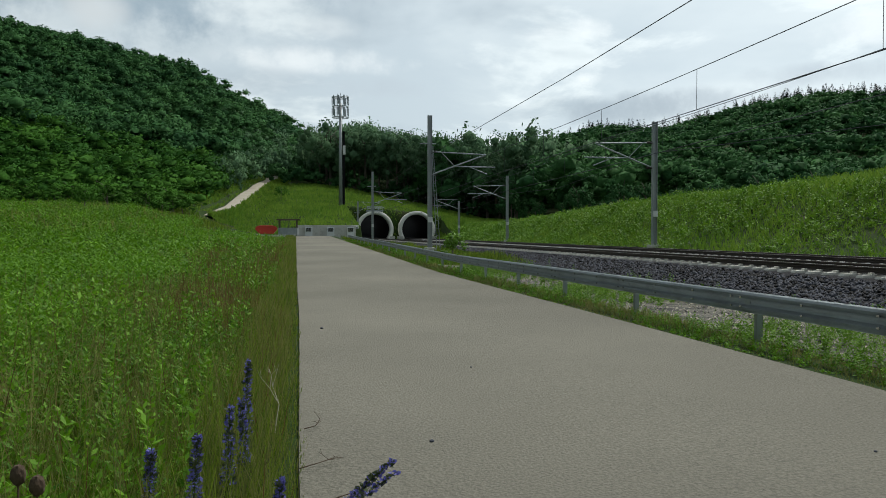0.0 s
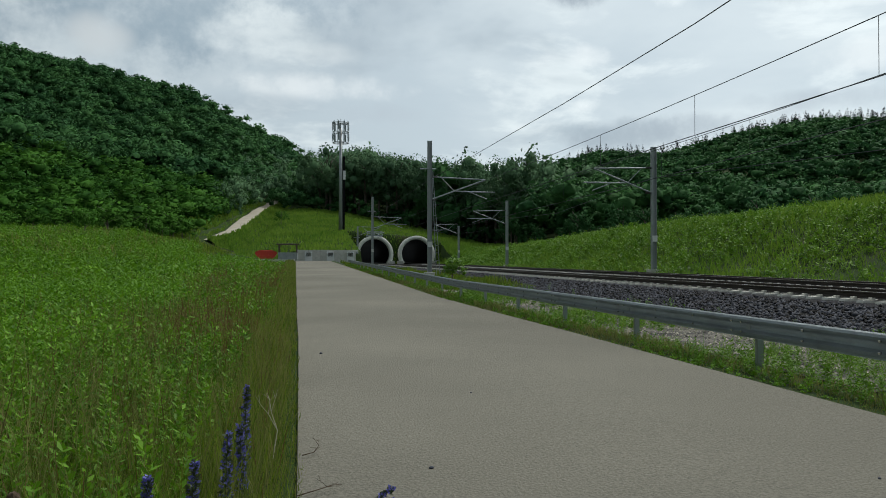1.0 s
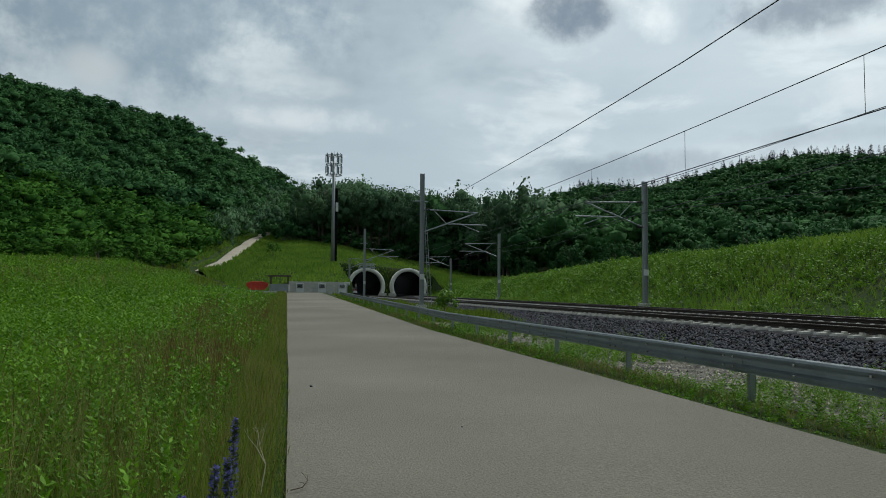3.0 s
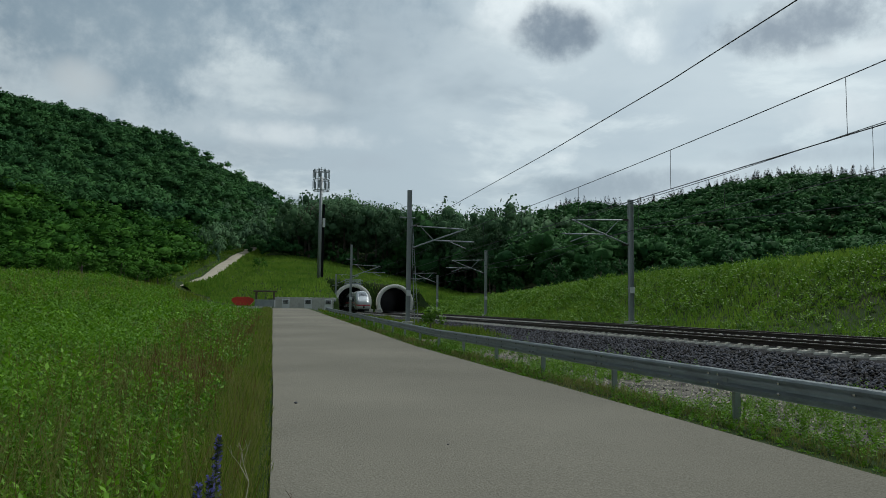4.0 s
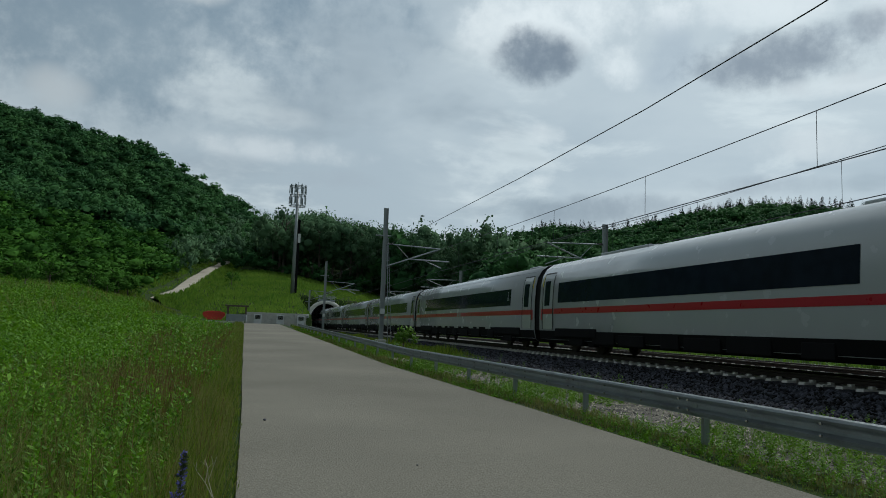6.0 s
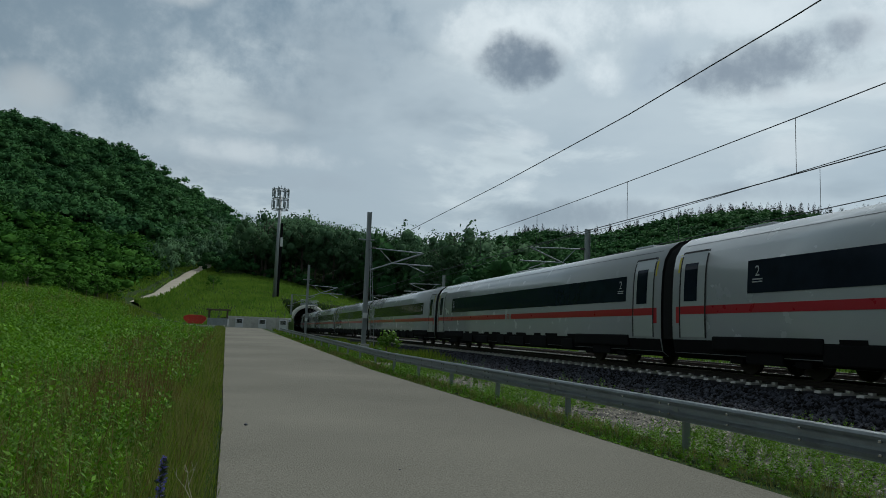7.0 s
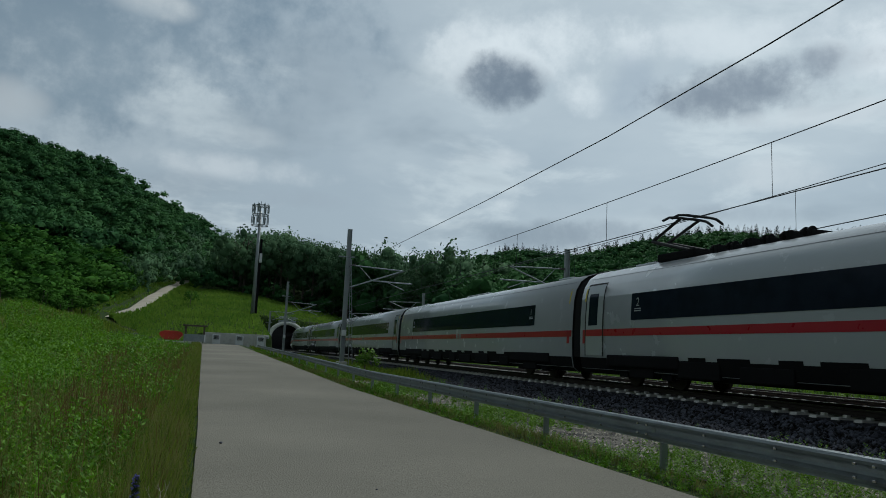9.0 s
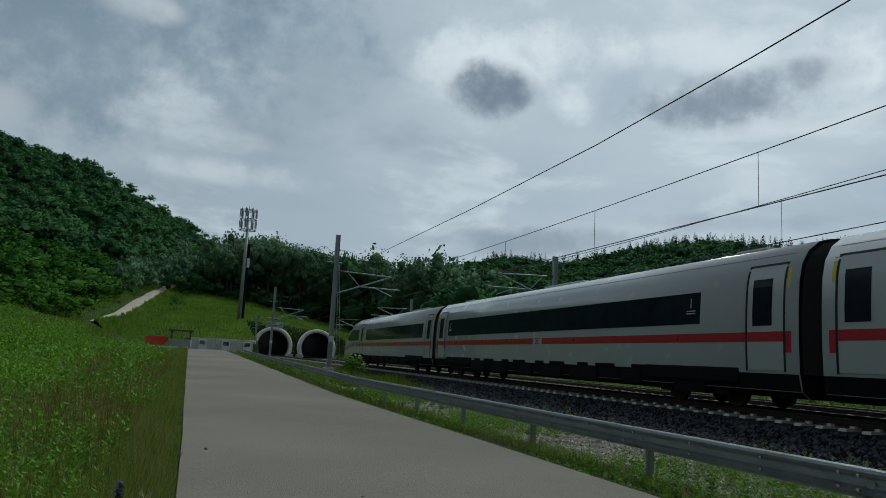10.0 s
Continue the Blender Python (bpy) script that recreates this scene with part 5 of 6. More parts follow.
    # tall single plants that stand over the rest
    n = 260
    x, y = spots(n, 6, 70, -24, -1)
    ok = x < -1.2
    x, y = x[ok], y[ok]
    plants("tall_meadow_plants", x, y, ground_z(x, y), 0.8 + 0.5 * rng.random(len(x)), 0.22 + 0.002 * y, 40, 0.045 + 0.0016 * y, HERB, "tall leafy thistle-like plants standing over the meadow", "plants", seed=77)


meadow()


def trackside():
    rng = np.random.default_rng(12)
    # strip between road and guardrail
    n = 26000
    y = 1.5 + 92 * rng.random(n) ** 1.9
    x = 5.78 + 1.15 * rng.random(n) ** 0.9 + 0.05 * np.sin(y * 2.1)
    h = (0.03 + 0.12 * rng.random(n)) * (0.5 + 0.8 * patchy(x, y, 0.9, 2.2)) * np.clip((x - 5.6) / 0.6, 0.3, 1.2)
    blades("verge_grass", x, y, surface_z(x, y), h, (0.006 + 0.0006 * y) * (0.6 + rng.random(n)), VERGE_DRY, "short dry grass under the guardrail", lean=0.5, seed=41, bend=1)
    n = 5200
    y = 1.5 + 92 * rng.random(n) ** 1.8
    x = 5.95 + 1.2 * rng.random(n)
    ok = patchy(x, y, 0.8, 0.9) + 0.5 * rng.random(n) > 0.62
    x, y = x[ok], y[ok]
    plants("verge_herbs", x, y, surface_z(x, y), (0.05 + 0.16 * rng.random(len(x)) ** 1.5) * np.clip((x - 5.8) / 0.5, 0.35, 1.3), 0.07 + 0 * x, 14, 0.018 + 0.0010 * y, HERB, "low green herb tufts around the guardrail posts", seed=42)
    # tall weeds on the gravel, in clumps
    n = 3000
    y = 2 + 62 * rng.random(n) ** 1.4
    x = 6.9 + 2.9 * rng.random(n) ** 1.2
    k = patchy(x, y, 0.75, 1.4)
    ok = k + 0.3 * rng.random(n) > 0.70
    x, y, k = x[ok], y[ok], k[ok]
    plants("gravel_weeds", x, y, surface_z(x, y), (0.12 + 0.40 * rng.random(len(x)) ** 1.3) * (0.3 + k), 0.10 + 0 * x, 24, 0.032 + 0.0010 * y, SLOPE_HERB, "green weeds growing in clumps through the gravel", "weeds", seed=43, slim=0.32)
    n = 9000
    y = 2 + 60 * rng.random(n) ** 1.4
    x = 6.9 + 2.8 * rng.random(n)
    ok = patchy(x, y, 0.75, 1.4) + 0.35 * rng.random(n) > 0.74
    x, y = x[ok], y[ok]
    blades("gravel_grass", x, y, surface_z(x, y), 0.15 + 0.35 * rng.random(len(x)), 0.005 + 0.0004 * y, SLOPE_GRASS, "thin grass tufts on the gravel", lean=0.5, seed=48, bend=1)
    # a few weeds on the ballast shoulder
    x, y = np.array((10.1, 10.3, 10.7, 10.4, 11.0, 10.2)), np.array((13.5, 16.5, 22.0, 26.5, 31.0, 35.0))
    plants("ballast_weeds", x, y, surface_z(x, y), 0.35 + 0.04 * np.arange(6), 0.18 + 0 * x, 40, 0.045 + 0 * x, SLOPE_HERB, "yellow-green weeds standing in the ballast", "weeds", seed=49, slim=0.2)
    # long grass between ballast and barrier further up
    n = 26000
    y = 32 + 90 * rng.random(n) ** 1.2
    x = 7.3 + (track_1(y) - 3.2 - 7.3) * rng.random(n)
    h = (0.25 + 0.45 * rng.random(n)) * smoothstep(30, 44, y) * (0.4 + 0.8 * patchy(x, y, 0.4, 0.3))
    blades("trackside_grass", x, y, surface_z(x, y), h, 0.03 + 0.0006 * y, MEADOW, "tall green grass between guardrail and track", lean=0.4, seed=44, bend=1)
    # cutting slope
    n = 92000
    y = 4 + 166 * rng.random(n) ** 1.45
    foot = track_2(y) + 3.9
    x = foot + (44 - foot) * rng.random(n) ** 0.9
    d = np.hypot(x, y)
    h = (0.22 + 0.42 * rng.random(n)) * (0.5 + 0.7 * patchy(x, y, 0.35, 1.1))
    blades("slope_grass", x, y, ground_z(x, y), h, 0.018 + 0.0011 * d, SLOPE_GRASS, "yellow-green grass on the cutting slope", lean=0.45, seed=45, bend=1)
    n = 11000
    y = 2 + 150 * rng.random(n) ** 1.15
    foot = track_2(y) + 4.2
    x = foot + (41 - foot) * rng.random(n)
    k = patchy(x, y, 0.55, 2.6)
    ok = k + 0.8 * rng.random(n) > 0.66
    x, y, k = x[ok], y[ok], k[ok]
    d = np.hypot(x, y)
    plants("slope_herbs", x, y, ground_z(x, y), (0.35 + 0.75 * rng.random(len(x)) ** 1.8) * (0.5 + 0.7 * k), 0.22 + 0.004 * d, 13, 0.07 + 0.0014 * d, SLOPE_HERB, "green herbs and tall weeds on the cutting slope", seed=46)
    # bank round the portals
    n = 52000
    x, y = -22 + 72 * rng.random(n), 118 + 125 * rng.random(n)
    hole = np.zeros(n, dtype=bool)
    for c in (track_1, track_2):
        hole |= (np.hypot(x - c(y), ground_z(x, y) - 2.8) < 4.5) & (y < 174)
    ok = ~hole & ~((x > -0.5) & (x < 33) & (y < 133)) & ~((x > 11.4) & (x < track_2(y) + 4) & (y < 168.8)) & (np.hypot(x, y) < 245) & ~((x > -9) & (x < 1) & (y < 121))
    edge = np.interp(np.hypot(x, y), [141, 157, 184, 206, 227, 243, 252, 270], [-5.75, -4.75, -3.85, -3.2, -2.77, -2.27, -1.8, -1.6])
    ok &= np.abs(np.degrees(np.arctan2(x, y)) - edge) > np.degrees(3.0 / np.hypot(x, y))
    x, y = x[ok], y[ok]
    h = (0.35 + 0.5 * rng.random(len(x))) * (0.5 + 0.7 * patchy(x, y, 0.2, 0.6))
    blades("bank_grass", x, y, ground_z(x, y), h, 0.22 + 0.1 * rng.random(len(x)), SLOPE_GRASS, "green grass on the bank above the tunnel", lean=0.4, seed=47, bend=1)


trackside()


# ---- woods ----
def spruce_crown(rng, quads, leaf):
    """Drooping twigs of a spruce one metre tall: vertices, faces and normals."""
    t = rng.random(quads) ** 0.75
    a = rng.random(quads) * 6.283
    rad = 0.20 * (1 - t) * (0.55 + 0.6 * rng.random(quads)) + 0.006
    c = np.stack([rad * np.cos(a), rad * np.sin(a), t], 1)
    out = np.stack([np.cos(a), np.sin(a), -0.55 + 0 * a], 1)
    side = np.stack([-np.sin(a), np.cos(a), 0 * a], 1)
    L = (leaf * (1.15 - t))[:, None]
    v = np.stack([c - out * L * 0.4 - side * L * 0.5, c - out * L * 0.4 + side * L * 0.5, c + out * L + side * L * 0.15, c + out * L - side * L * 0.15], 1).reshape(-1, 3)
    tri = np.array([(0, 1, 2), (0, 2, 3)])
    f = (tri[None] + 4 * np.arange(quads)[:, None, None]).reshape(-1, 3)
    n = np.repeat(np.stack([np.cos(a), np.sin(a), 0.5 + 0 * a], 1), 4, axis=0)
    return v, f, n / np.linalg.norm(n, axis=1)[:, None]


def lobe_sphere(sub):
    bm = bmesh.new()
    bmesh.ops.create_icosphere(bm, subdivisions=sub, radius=1.0)
    v = np.array([q.co[:] for q in bm.verts])
    f = np.array([[q.index for q in g.verts] for g in bm.faces])
    bm.free()
    return v, f


def lumpy_crown(rng, lobes, quads, leaf, sub, airy=1.0):
    """A crown of uneven lobes, ruffled all over by leaf clumps: vertices, faces and normals."""
    sv, sf = lobe_sphere(sub)
    V, F, NN, n = [], [], [], 0
    cen = rng.normal(size=(lobes, 3)) * np.array((0.19, 0.19, 0.15))
    cen[:, 2] = np.clip(cen[:, 2] + 0.58, 0.30, 0.84)
    R = (0.11 + 0.10 * rng.random(lobes)) * (8 / max(lobes, 8)) ** 0.45
    R = np.minimum(R, 1.0 - cen[:, 2])
    mid = np.array((0, 0, 0.42))
    for c, r in zip(cen, R):
        w = sv * r * airy * (1 + 0.13 * rng.normal(size=(len(sv), 1))) * np.array((1, 1, 0.9)) + c
        V.append(w)
        F.append(sf + n)
        NN.append(0.5 * sv + 0.8 * (w - mid) + np.array((0, 0, 0.25)))
        n += len(w)
    if quads:
        i = rng.integers(0, lobes, quads)
        d = rng.normal(size=(quads, 3))
        d[:, 2] += 0.3
        d /= np.linalg.norm(d, axis=1)[:, None]
        c = cen[i] + d * (R[i] * (0.75 + 0.42 * rng.random(quads)))[:, None]
        nr = d + 0.6 * rng.normal(size=(quads, 3))
        u = np.cross(nr, rng.normal(size=(quads, 3)))
        u /= np.linalg.norm(u, axis=1)[:, None]
        w = np.cross(nr, u)
        w /= np.linalg.norm(w, axis=1)[:, None]
        L = (leaf * (0.5 + 0.9 * rng.random(quads)))[:, None]
        q = np.stack([c - u * L, c - w * L * 0.6, c + u * L * 0.9, c + w * L * 0.6], 1)
        V.append(q.reshape(-1, 3))
        NN.append(np.repeat(0.45 * d + 0.8 * (c - mid) + np.array((0, 0, 0.25)) + 0.22 * rng.normal(size=(quads, 3)), 4, axis=0))
        t = np.array([(0, 1, 2), (0, 2, 3)])
        F.append((t[None] + n + 4 * np.arange(quads)[:, None, None]).reshape(-1, 3))
    NN = np.concatenate(NN)
    return np.concatenate(V), np.concatenate(F), NN / np.linalg.norm(NN, axis=1)[:, None]


def wood(name, x, y, h, width, mat, label, rng, quads=60, leaf=0.05, conifer=False, lobes=4, kinds=9, sink=0.5, sub=1, airy=1.0):
    """One mass of many trees."""
    shapes = [spruce_crown(rng, quads, leaf) if conifer else lumpy_crown(rng, lobes, quads, leaf, sub, airy) for _ in range(kinds)]
    z = ground_z(x, y) - sink
    pick = rng.integers(0, kinds, len(x))
    a = rng.random(len(x)) * 6.283
    shade = rng.random(len(x))
    vs, fs, ns, ts, n = [], [], [], [], 0
    for k in range(kinds):
        m = pick == k
        if not m.any():
            continue
        s, f, g = shapes[k][0][None], shapes[k][1], shapes[k][2][None]
        ca, sa = np.cos(a[m])[:, None], np.sin(a[m])[:, None]
        px = (s[..., 0] * ca - s[..., 1] * sa) * (h[m] * width[m])[:, None] + x[m][:, None]
        py = (s[..., 0] * sa + s[..., 1] * ca) * (h[m] * width[m])[:, None] + y[m][:, None]
        pz = s[..., 2] * h[m][:, None] + z[m][:, None]
        v = np.stack([px, py, pz], -1)
        ns.append(np.stack([g[..., 0] * ca - g[..., 1] * sa, g[..., 0] * sa + g[..., 1] * ca, g[..., 2] + 0 * ca], -1).reshape(-1, 3))
        ts.append(np.repeat(shade[m], v.shape[1]))
        fs.append((f[None] + n + v.shape[1] * np.arange(v.shape[0])[:, None, None]).reshape(-1, 3))
        vs.append(v.reshape(-1, 3))
        n += len(vs[-1])
    ob = raw_object(name, np.concatenate(vs), np.concatenate(fs), mat, normals=np.concatenate(ns), tone=np.concatenate(ts))
    return tagged(ob, label, "woods", kind="stuff")


def polar_spots(rng, az0, az1, near, far, spacing):
    """Jittered places over a sector, between two distances that may depend on azimuth."""
    out = []
    r = near(0)
    rmin = min(near(a) for a in np.linspace(az0, az1, 30))
    rmax = max(far(a) for a in np.linspace(az0, az1, 30))
    r = rmin
    while r < rmax:
        sp = spacing(r)
        n = int(np.radians(az1 - az0) * r / sp)
        a = np.linspace(az0, az1, max(n, 2)) + rng.normal(0, 0.35, max(n, 2)) * (az1 - az0) / max(n, 2)
        rr = r + rng.normal(0, 0.3, len(a)) * sp
        for q, d in zip(a, rr):
            if near(q) < d < far(q):
                out.append((q, d))
        r += sp * 0.9
    o = np.array(out)
    return o[:, 0], o[:, 1], o[:, 1] * np.sin(np.radians(o[:, 0])), o[:, 1] * np.cos(np.radians(o[:, 0]))


def foot(a):
    return float(np.interp(a, HILLS[:, 0], HILLS[:, 1]))


PATH = [(-6.9, 134, 1.0), (-5.75, 141, 1.2), (-4.75, 157, 1.4), (-3.85, 184, 1.6), (-3.2, 206, 1.8), (-2.77, 227, 1.9), (-2.27, 243, 2.0), (-1.8, 252, 2.0), (-1.6, 270, 2.0)]


def beside_path(az, r):
    """True uphill of the dirt track, clear of it."""
    edge = np.interp(r, [p[1] for p in PATH], [p[0] for p in PATH])
    return az < edge - np.degrees(3.5 / r) - 0.3


def woods():
    rng = np.random.default_rng(21)
    # left hill: scrub at the foot, taller wood towards the ridge
    az, r, x, y = polar_spots(rng, -24, -2.0, lambda a: min(foot(a), 122 + 2 * max(0, a + 7)) + 3, lambda a: min(foot(a), 140) + 85, lambda r: 3.9)
    ok = beside_path(az, r)
    az, r, x, y = az[ok], r[ok], x[ok], y[ok]
    h = 2.6 + 3.4 * rng.random(len(x)) ** 1.5 + 0.03 * (r - 110)
    wood("hill_scrub", x, y, h, 1.35 + 0.5 * rng.random(len(x)), BUSH_LEAVES, "fresh green bushes at the foot of the wooded hill", rng, 260, 0.046, lobes=8, airy=0.66)
    az, r, x, y = polar_spots(rng, -24, 2.2, lambda a: min(foot(a), 140) + 75, lambda a: 500, lambda r: 5.6 + r * 0.004)
    ok = beside_path(az, r) | (r > 262)
    az, r, x, y = az[ok], r[ok], x[ok], y[ok]
    h = 8.5 + 4.0 * rng.random(len(x)) ** 1.3
    wood("hill_wood", x, y, h, 1.25 + 0.35 * rng.random(len(x)), TREE_LEAVES, "dense green deciduous wood on the steep hill", rng, 270, 0.042, lobes=7, airy=0.66)
    # dark wood above the tunnel
    az, r, x, y = polar_spots(rng, -4.5, 17.5, lambda a: foot(a) + 14, lambda a: 350, lambda r: 7.5)
    h = np.interp(az, [-4.5, 0, 2.2, 4, 9, 14, 17.5], [7, 9, 19, 22, 22, 23, 22]) + 4.5 * rng.random(len(x))
    wood("tunnel_wood", x, y, h, 0.62 + 0.3 * rng.random(len(x)), DARK_LEAVES, "dark tall deciduous wood above the tunnel", rng, 520, 0.024, lobes=14, airy=0.6)
    # its lighter edge
    az, r, x, y = polar_spots(rng, -1.0, 17, lambda a: foot(a) + 1, lambda a: foot(a) + 15, lambda r: 5.0)
    h = 4.0 + 4.0 * rng.random(len(x))
    wood("wood_edge", x, y, h, 0.9 + 0.4 * rng.random(len(x)), TREE_LEAVES, "green bushes along the edge of the wood", rng, 240, 0.042, lobes=9, airy=0.7)
    # right hill
    az, r, x, y = polar_spots(rng, 13.5, 53, lambda a: foot(a) + 6, lambda a: 310, lambda r: 7.5)
    h = 6 + 5 * rng.random(len(x)) + np.interp(az, [13, 17, 22, 30], [13, 9, 3, 0])
    wood("valley_wood", x, y, h, 1.15 + 0.3 * rng.random(len(x)), TREE_LEAVES, "green deciduous trees beyond the cutting", rng, 220, 0.044, lobes=7, airy=0.66)
    az, r, x, y = polar_spots(rng, 1.5, 53, lambda a: 300 if a > 15 else 345, lambda a: 640, lambda r: 8.0 + r * 0.005)
    h = 11.5 + 4 * rng.random(len(x))
    wood("far_wood", x, y, h, 1.3 + 0.35 * rng.random(len(x)), TREE_LEAVES, "mixed green wood on the far hillside", rng, 120, 0.054, lobes=5, airy=0.66)
    # spruces along the far ridge
    az = np.concatenate([15.5 + 16 * rng.random(150), 30 + 23 * rng.random(330)])
    n = len(az)
    r = 610 + 42 * rng.random(n) + 6 * np.sin(az)
    x, y = r * np.sin(np.radians(az)), r * np.cos(np.radians(az))
    h = 17 + 8.5 * rng.random(n)
    wood("ridge_spruces", x, y, h, 1.05 + 0.4 * rng.random(n), CONIFER, "dark spruces along the far ridge", rng, 130, 0.085, conifer=True)
    n = 50
    az, r = 9 + 16 * rng.random(n), 310 + 110 * rng.random(n)
    x, y = r * np.sin(np.radians(az)), r * np.cos(np.radians(az))
    wood("wood_spruces", x, y, 19 + 6 * rng.random(n), 0.8 + 0.3 * rng.random(n), CONIFER, "dark spruces standing in the wood", rng, 260, 0.05, conifer=True)


woods()


def tree_shapes(rng, mat, quads, leaf, lobes):
    """A crown mesh and a trunk mesh with limbs, one metre tall."""
    v, f, g = lumpy_crown(rng, lobes, quads, leaf, 1, 0.5)
    c = raw_object("crown", v, f, mat, normals=g, tone=np.full(len(v), rng.random()))
    bm = bmesh.new()
    tube(bm, (0, 0, -0.06), (0.01, 0, 0.35), 0.024, 0.017, 7)
    tube(bm, (0.01, 0, 0.35), (0.0, 0.02, 0.8), 0.017, 0.004, 6)
    for k in range(7):
        a, z = k * 2.4, 0.28 + 0.07 * k
        tube(bm, (0.008, 0, z), (0.2 * math.cos(a), 0.2 * math.sin(a), z + 0.16), 0.009, 0.003, 5)
    t = mesh_object("trunk", bm, BARK)
    return c, t


def single_trees():
    rng = np.random.default_rng(33)
    protos = []
    for mat, quads, leaf, lobes in ((DARK_LEAVES, 2400, 0.0135, 24), (DARK_LEAVES, 1600, 0.012, 14), (TREE_LEAVES, 1000, 0.024, 20), (BUSH_LEAVES, 800, 0.030, 16), (SLOPE_HERB, 520, 0.040, 14)):
        t = empty("tree")
        c, k = tree_shapes(rng, mat, quads, leaf, lobes)
        c.parent = k.parent = t
        protos.append(t)

    def put(kind, x, y, h, w, label, group, name="tree"):
        z = float(ground_z(x, y)) - 0.1
        ob = copy_thing(protos[kind], Matrix.Translation((x, y, z)) @ pose(0, 0, 0, 0, 0, rng.random() * 360))
        ob.name = name
        ob.scale = (h * w, h * w, h)
        tagged(ob, label, name, group)
    # front row of the dark wood
    for k in range(34):
        a = 1.6 + 15.5 * (k + rng.random()) / 34
        r = foot(a) + 8 + 10 * rng.random()
        h = 19.0 + 5 * rng.random()
        put(1 if a < 4.2 else 0, r * math.sin(radians(a)), r * math.cos(radians(a)), h, 0.75 + 0.3 * rng.random(), "tall dark broadleaf tree at the edge of the wood", "trees above the tunnel")
    # bushes before the left hill
    for k in range(46):
        a = -31 + 26 * (k + rng.random()) / 46
        r = min(foot(a), 130) - 3 + 8 * rng.random()
        if a > -7.5:
            continue
        put(3, r * math.sin(radians(a)), r * math.cos(radians(a)), 2.6 + 2.6 * rng.random(), 1.2 + 0.4 * rng.random(), "leafy green bush at the foot of the hill", "bushes at the hill foot", "bush")
    # trees behind the crest of the cutting
    for k in range(26):
        a = 15 + 32 * (k + rng.random()) / 26
        r = foot(a) * 0.93 + 6 * rng.random()
        put(2, r * math.sin(radians(a)), r * math.cos(radians(a)), 6 + 4 * rng.random(), 0.7 + 0.3 * rng.random(), "green broadleaf tree behind the cutting slope", "trees behind the cutting")
    put(3, -23.0, 88.0, 3.6, 0.8, "young slender tree standing in the meadow", "", "tree")
    put(3, -3.5, 186.0, 4.0, 1.0, "round green bush on the grassy bank", "", "bush")
    put(4, 10.0, 46.5, 1.9, 1.1, "yellow-green shrub beside the guardrail", "", "shrub")
    for p in protos:
        for o in (*p.children_recursive, p):
            bpy.data.objects.remove(o)


single_trees()


def dirt_path():
    pts = PATH
    bm = bmesh.new()
    fine = []
    for (a0, r0, w0), (a1, r1, w1) in zip(pts, pts[1:]):
        for f in np.linspace(0, 1, 6, endpoint=False):
            fine.append((a0 + (a1 - a0) * f, r0 + (r1 - r0) * f, w0 + (w1 - w0) * f))
    rows = []
    for a, r, w in fine:
        xc, yc = r * math.sin(radians(a)), r * math.cos(radians(a))
        level = max(float(ground_z(xc + s * w, yc)) for s in (-0.6, 0)) + 0.08 - 0.7 * max(0.0, 141 - r) / 7
        row = []
        for s in (-3.2, -1.0, -0.35, 0.35, 1.0, 1.8, 3.2):
            x = xc + s * w + (0.15 * math.sin(r * 0.9 + s) if abs(s) == 1 else 0)
            g = float(ground_z(x, yc))
            z = level + 0.05 * (abs(s) < 0.5) if abs(s) <= 1 else (min(g - 0.3, level) if abs(s) > 3 else min(level, 0.6 * level + 0.4 * g + 0.1))
            row.append(bm.verts.new((x, yc, z)))
        rows.append(row)
    for p, q in zip(rows, rows[1:]):
        for i in range(6):
            f = bm.faces.new((p[i], p[i + 1], q[i + 1], q[i]))
            f.material_index = 0 if i in (1, 2, 3) else 1
    rng = np.random.default_rng(61)
    tufts = []
    for p, q in zip(rows, rows[1:]):
        for i in (0, 4, 5):
            for u, w in rng.random((70, 2)):
                e0, e1 = p[i].co.lerp(p[i + 1].co, u), q[i].co.lerp(q[i + 1].co, u)
                tufts.append(e0.lerp(e1, w))
    tx, ty, tz = (np.array([c[k] for c in tufts]) for k in range(3))
    blades("bank_grass", tx, ty, tz, 0.3 + 0.5 * rng.random(len(tx)), 0.2 + 0.1 * rng.random(len(tx)), SLOPE_GRASS, "green grass beside the dirt track", lean=0.4, seed=62, bend=1)
    tagged(mesh_object("path", bm, [DIRT_PATH, SOIL]), "pale dirt track climbing the grassy bank", "path", kind="structure")


dirt_path()


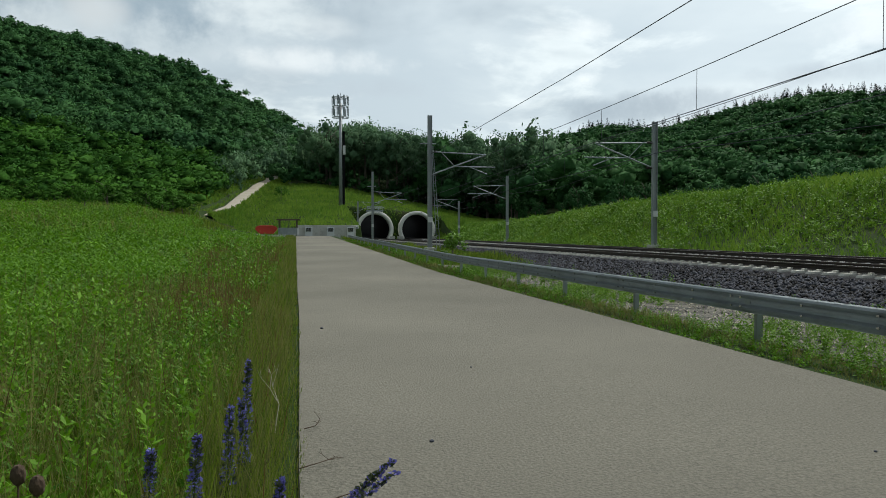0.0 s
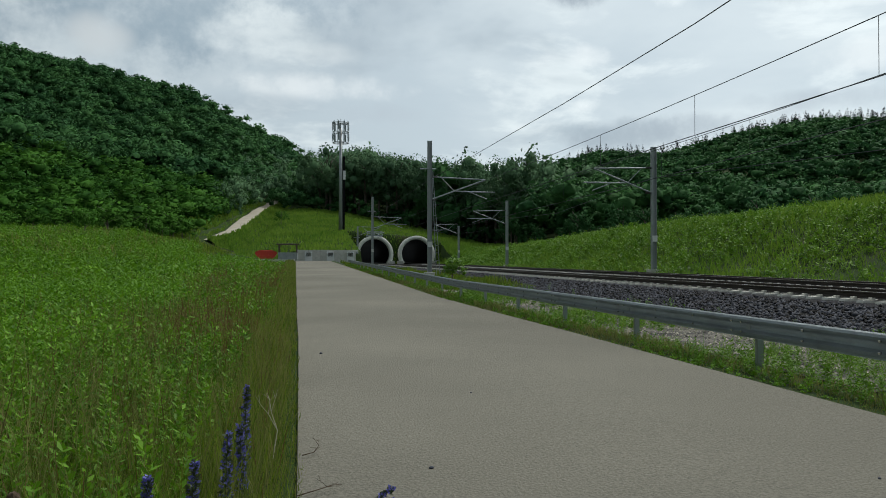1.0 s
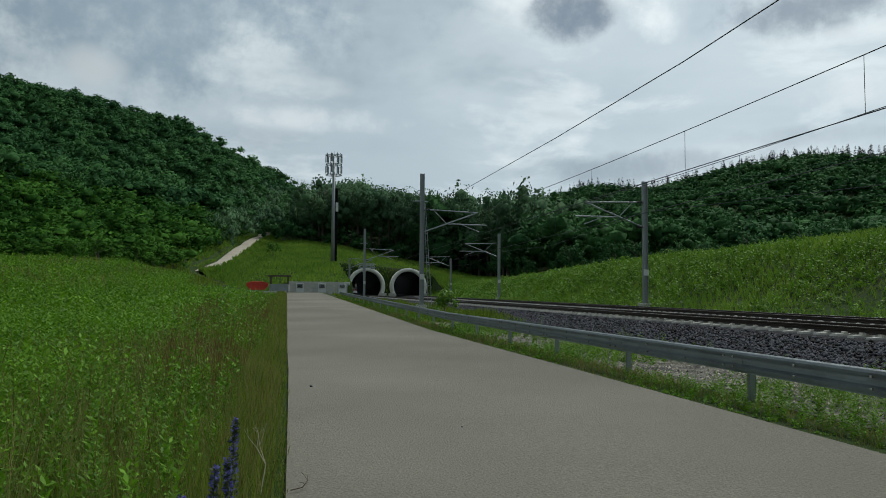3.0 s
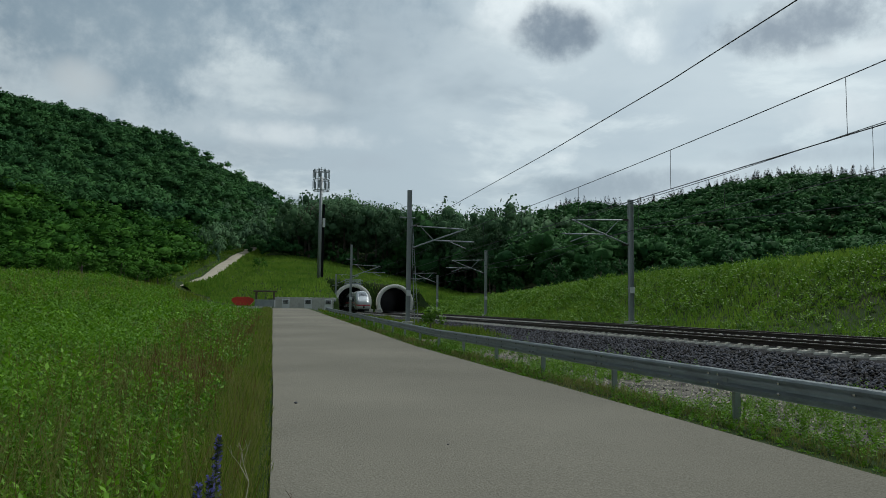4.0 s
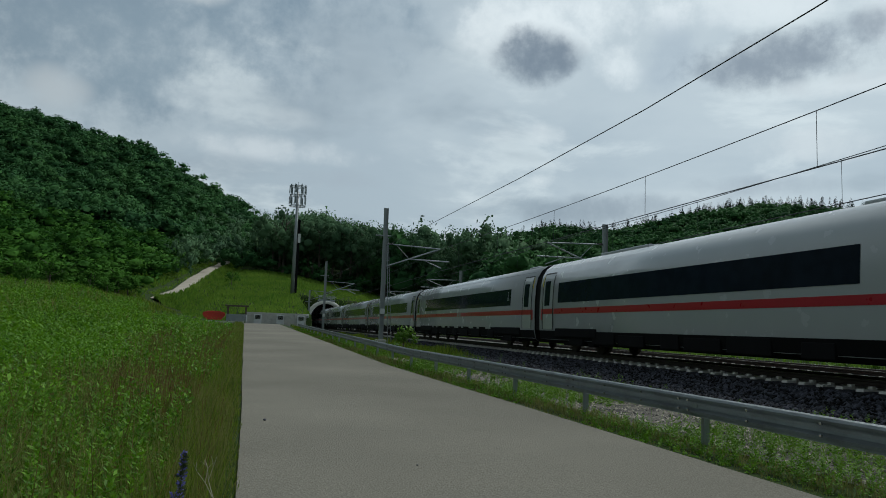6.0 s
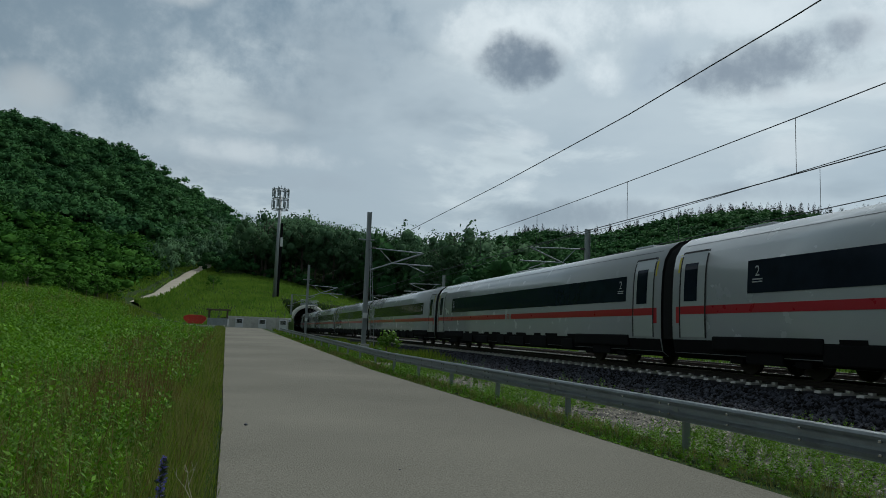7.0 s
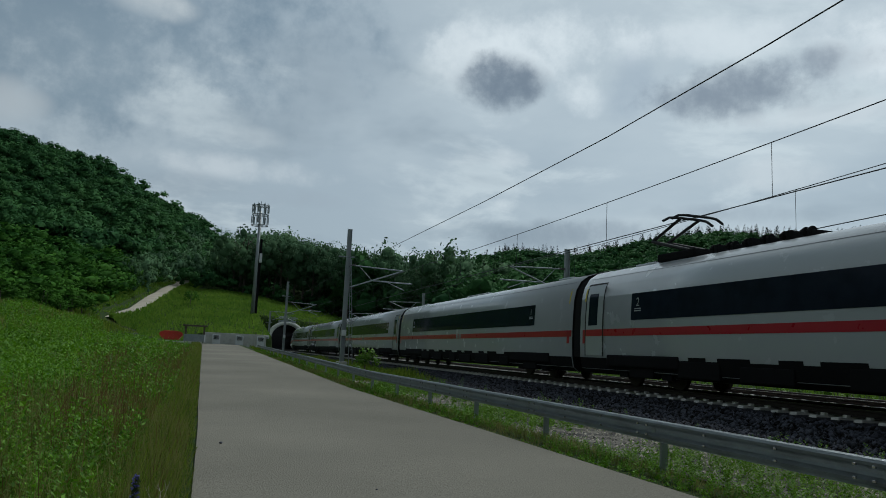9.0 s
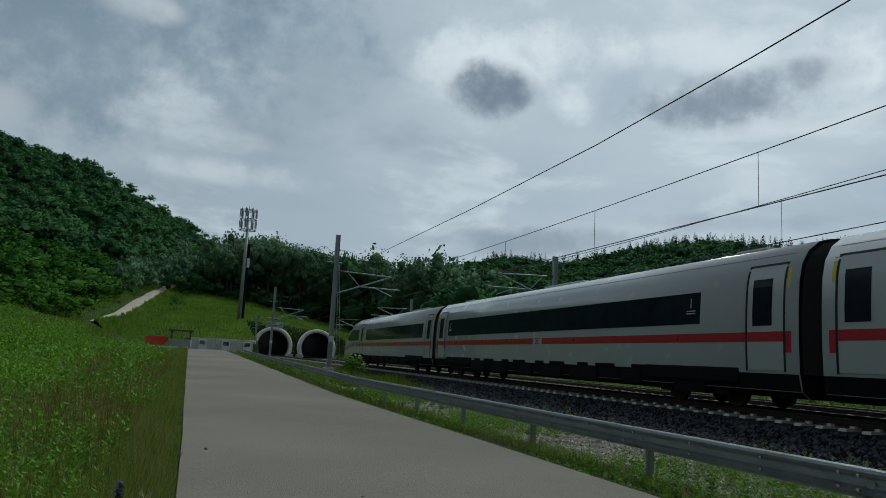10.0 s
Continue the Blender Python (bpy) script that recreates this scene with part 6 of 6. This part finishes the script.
# ---- flowers by the roadside ----
def bugloss(x, y, h, lean_x, lean_y, seed):
    rng = np.random.default_rng(seed)
    ob = empty("wildflower", x, y, float(ground_z(min(x, -0.05), y)) - 0.02)
    tagged(ob, "tall violet-blue flower spike in the roadside grass", "wildflower", "blue flower spikes")
    bm = bmesh.new()
    at = lambda f: Vector((lean_x * f ** 1.6, lean_y * f ** 1.6, h * f * (1 - 0.25 * abs(lean_x) * f)))
    rings = []
    for k in range(9):
        c, r = at(k / 8), 0.006 * (1 - 0.08 * k)
        rings.append([bm.verts.new(c + Vector((r * math.cos(1.2566 * j), r * math.sin(1.2566 * j), 0))) for j in range(5)])
    for p, q in zip(rings, rings[1:]):
        for j in range(5):
            bm.faces.new((p[j], p[(j + 1) % 5], q[(j + 1) % 5], q[j]))
    part("stem", bm, STEM, ob)
    for name, mat, n, lo, hi, s, rad in (("petals", FLOWER, 260, 0.38, 1.0, 0.011, 0.034), ("leaf_tuft", STEM, 200, 0.05, 0.98, 0.016, 0.03)):
        f = lo + (hi - lo) * rng.random(n)
        a = rng.random(n) * 6.283
        rr = rad * (1.15 - 0.75 * f) * (0.5 + 0.6 * rng.random(n)) * 1.4
        c = np.array([at(q) for q in f]) + np.stack([np.cos(a) * rr, np.sin(a) * rr, 0 * a], 1)
        p = np.stack([np.cos(a), np.sin(a), 0.5 + 0 * a], 1) + 0.5 * rng.normal(size=(n, 3))
        p /= np.linalg.norm(p, axis=1)[:, None]
        q = np.cross(p, rng.normal(size=(n, 3)))
        q /= np.linalg.norm(q, axis=1)[:, None]
        L = (s * (0.6 + 0.8 * rng.random(n)))[:, None]
        v = np.stack([c - p * L, c + q * L * 0.6, c + p * L, c - q * L * 0.6], 1).reshape(-1, 3)
        o = tagged(raw_object(name, v, np.arange(len(v)).reshape(-1, 4), mat), kind="stuff")
        o.parent = ob


for k, (x, y, h, lx, ly) in enumerate(((-0.33, 5.0, 0.80, 0.02, 0.0), (-0.37, 4.1, 0.70, 0.02, 0.0), (-0.48, 3.55, 0.70, 0.03, 0.0), (-0.30, 4.55, 0.62, -0.03, 0.1),
                                       (-0.10, 3.4, 0.52, 0.03, 0.0), (-0.05, 3.25, 0.62, 0.50, 0.05), (-0.02, 3.3, 0.64, 0.47, 0.10), (-0.70, 3.7, 0.60, 0.02, 0.0), (-0.76, 3.2, 0.50, 0.0, 0.0), (-0.22, 3.2, 0.45, -0.03, 0.0))):
    bugloss(x, y, h, lx, ly, 50 + k)


def teasel(x, y, h):
    ob = empty("dry_seed_plant", x, y, float(ground_z(x, y)))
    tagged(ob, "dry brown seed head on a thin stalk", "dry plant", "dry seed plants")
    part("stalk", tube(bmesh.new(), (0, 0, 0), (0.02, 0, h), 0.004, 0.003, 5), SEED_HEAD, ob)
    bm = bmesh.new()
    bmesh.ops.create_icosphere(bm, subdivisions=3, radius=0.022)
    for v in bm.verts:
        v.co = v.co * (1 + 0.16 * noise.noise(v.co * 140)) * 1.0
        v.co.z *= 1.5
    bmesh.ops.translate(bm, verts=bm.verts, vec=(0.02, 0, h + 0.02))
    part("seed_head", bm, SEED_HEAD, ob)


for x, y, h in ((-0.86, 2.46, 0.84), (-0.80, 2.44, 0.81), (-0.90, 2.44, 0.72)):
    teasel(x, y, h)


def dry_twig(x, y, z, size, seed, flat):
    rng = random.Random(seed)
    bm = bmesh.new()

    def grow(p, d, length, r, depth):
        q = p + d * length
        tube(bm, p, q, r, r * 0.65, 5)
        if depth:
            for k in range(2):
                nd = (d + Vector((rng.uniform(-1.0, 1.0), rng.uniform(-0.7, 0.7), 0 if flat else rng.uniform(-0.2, 0.5)))).normalized()
                grow(q, nd, length * 0.7, r * 0.65, depth - 1)
    grow(Vector((0, 0, 0)), Vector((0.6 if flat else 0.15, 0.3, 0.05 if flat else 0.9)).normalized(), size, 0.005, 3)
    ob = mesh_object("dry_twig", bm, SEED_HEAD if flat else PALE_TWIG)
    ob.location = (x, y, z)
    tagged(ob, "bare dry twig lying at the road edge" if flat else "pale dry branched stalk in the verge", "twig", "dry twigs")


dry_twig(-0.16, 5.6, 0.12, 0.21, 3, False)
dry_twig(0.02, 4.9, 0.06, 0.13, 5, True)
dry_twig(0.06, 5.9, 0.06, 0.10, 8, True)
dry_twig(0.20, 4.3, 0.055, 0.10, 9, True)


def road_stones():
    rng = random.Random(4)
    for x, y, s in ((0.42, 12.3, 0.03), (2.0, 8.3, 0.012), (4.05, 4.5, 0.012), (1.0, 5.4, 0.018)):
        bm = bmesh.new()
        bmesh.ops.create_icosphere(bm, subdivisions=2, radius=s)
        for v in bm.verts:
            v.co *= 1 + 0.35 * noise.noise(v.co * 30 + Vector((x, y, 0)))
            v.co.z *= 0.6
        ob = mesh_object("stone", bm, BALLAST)
        ob.location = (x, y, 0.035 + 0.025 * min(x, 5.8 - x) / 2.9 + s * 0.4)
        tagged(ob, "small dark stone lying on the asphalt", "stone", "stones on the road")


road_stones()


# ---- movement ----
SPEED = 69.75


def motions():
    rows = []
    turn = -math.degrees(math.atan(0.02))
    for t, ahead in ((0.0, 0.0), (5.5, 0.2), (6.8, 0.9), (7.0, 1.0), (7.5, 1.0), (8.0, 0.2), (8.5, 0.5), (9.0, 0.5), (9.5, 0.3), (10.0, 0.3)):
        y = 15.0 - 3 * PITCH_M - END_CAR + 0.3 - SPEED * (t - 7.5) - ahead
        rows.append((t, pose(track_1(y), y, RAIL_Z, 0, 0, turn)))
    walk(TRAIN, rows)
    keys = TRAIN.animation_data
    for curve in keys.action.layers[0].strips[0].channelbag(keys.action_slot).fcurves:
        for k in curve.keyframe_points:
            k.interpolation = "LINEAR"


motions()
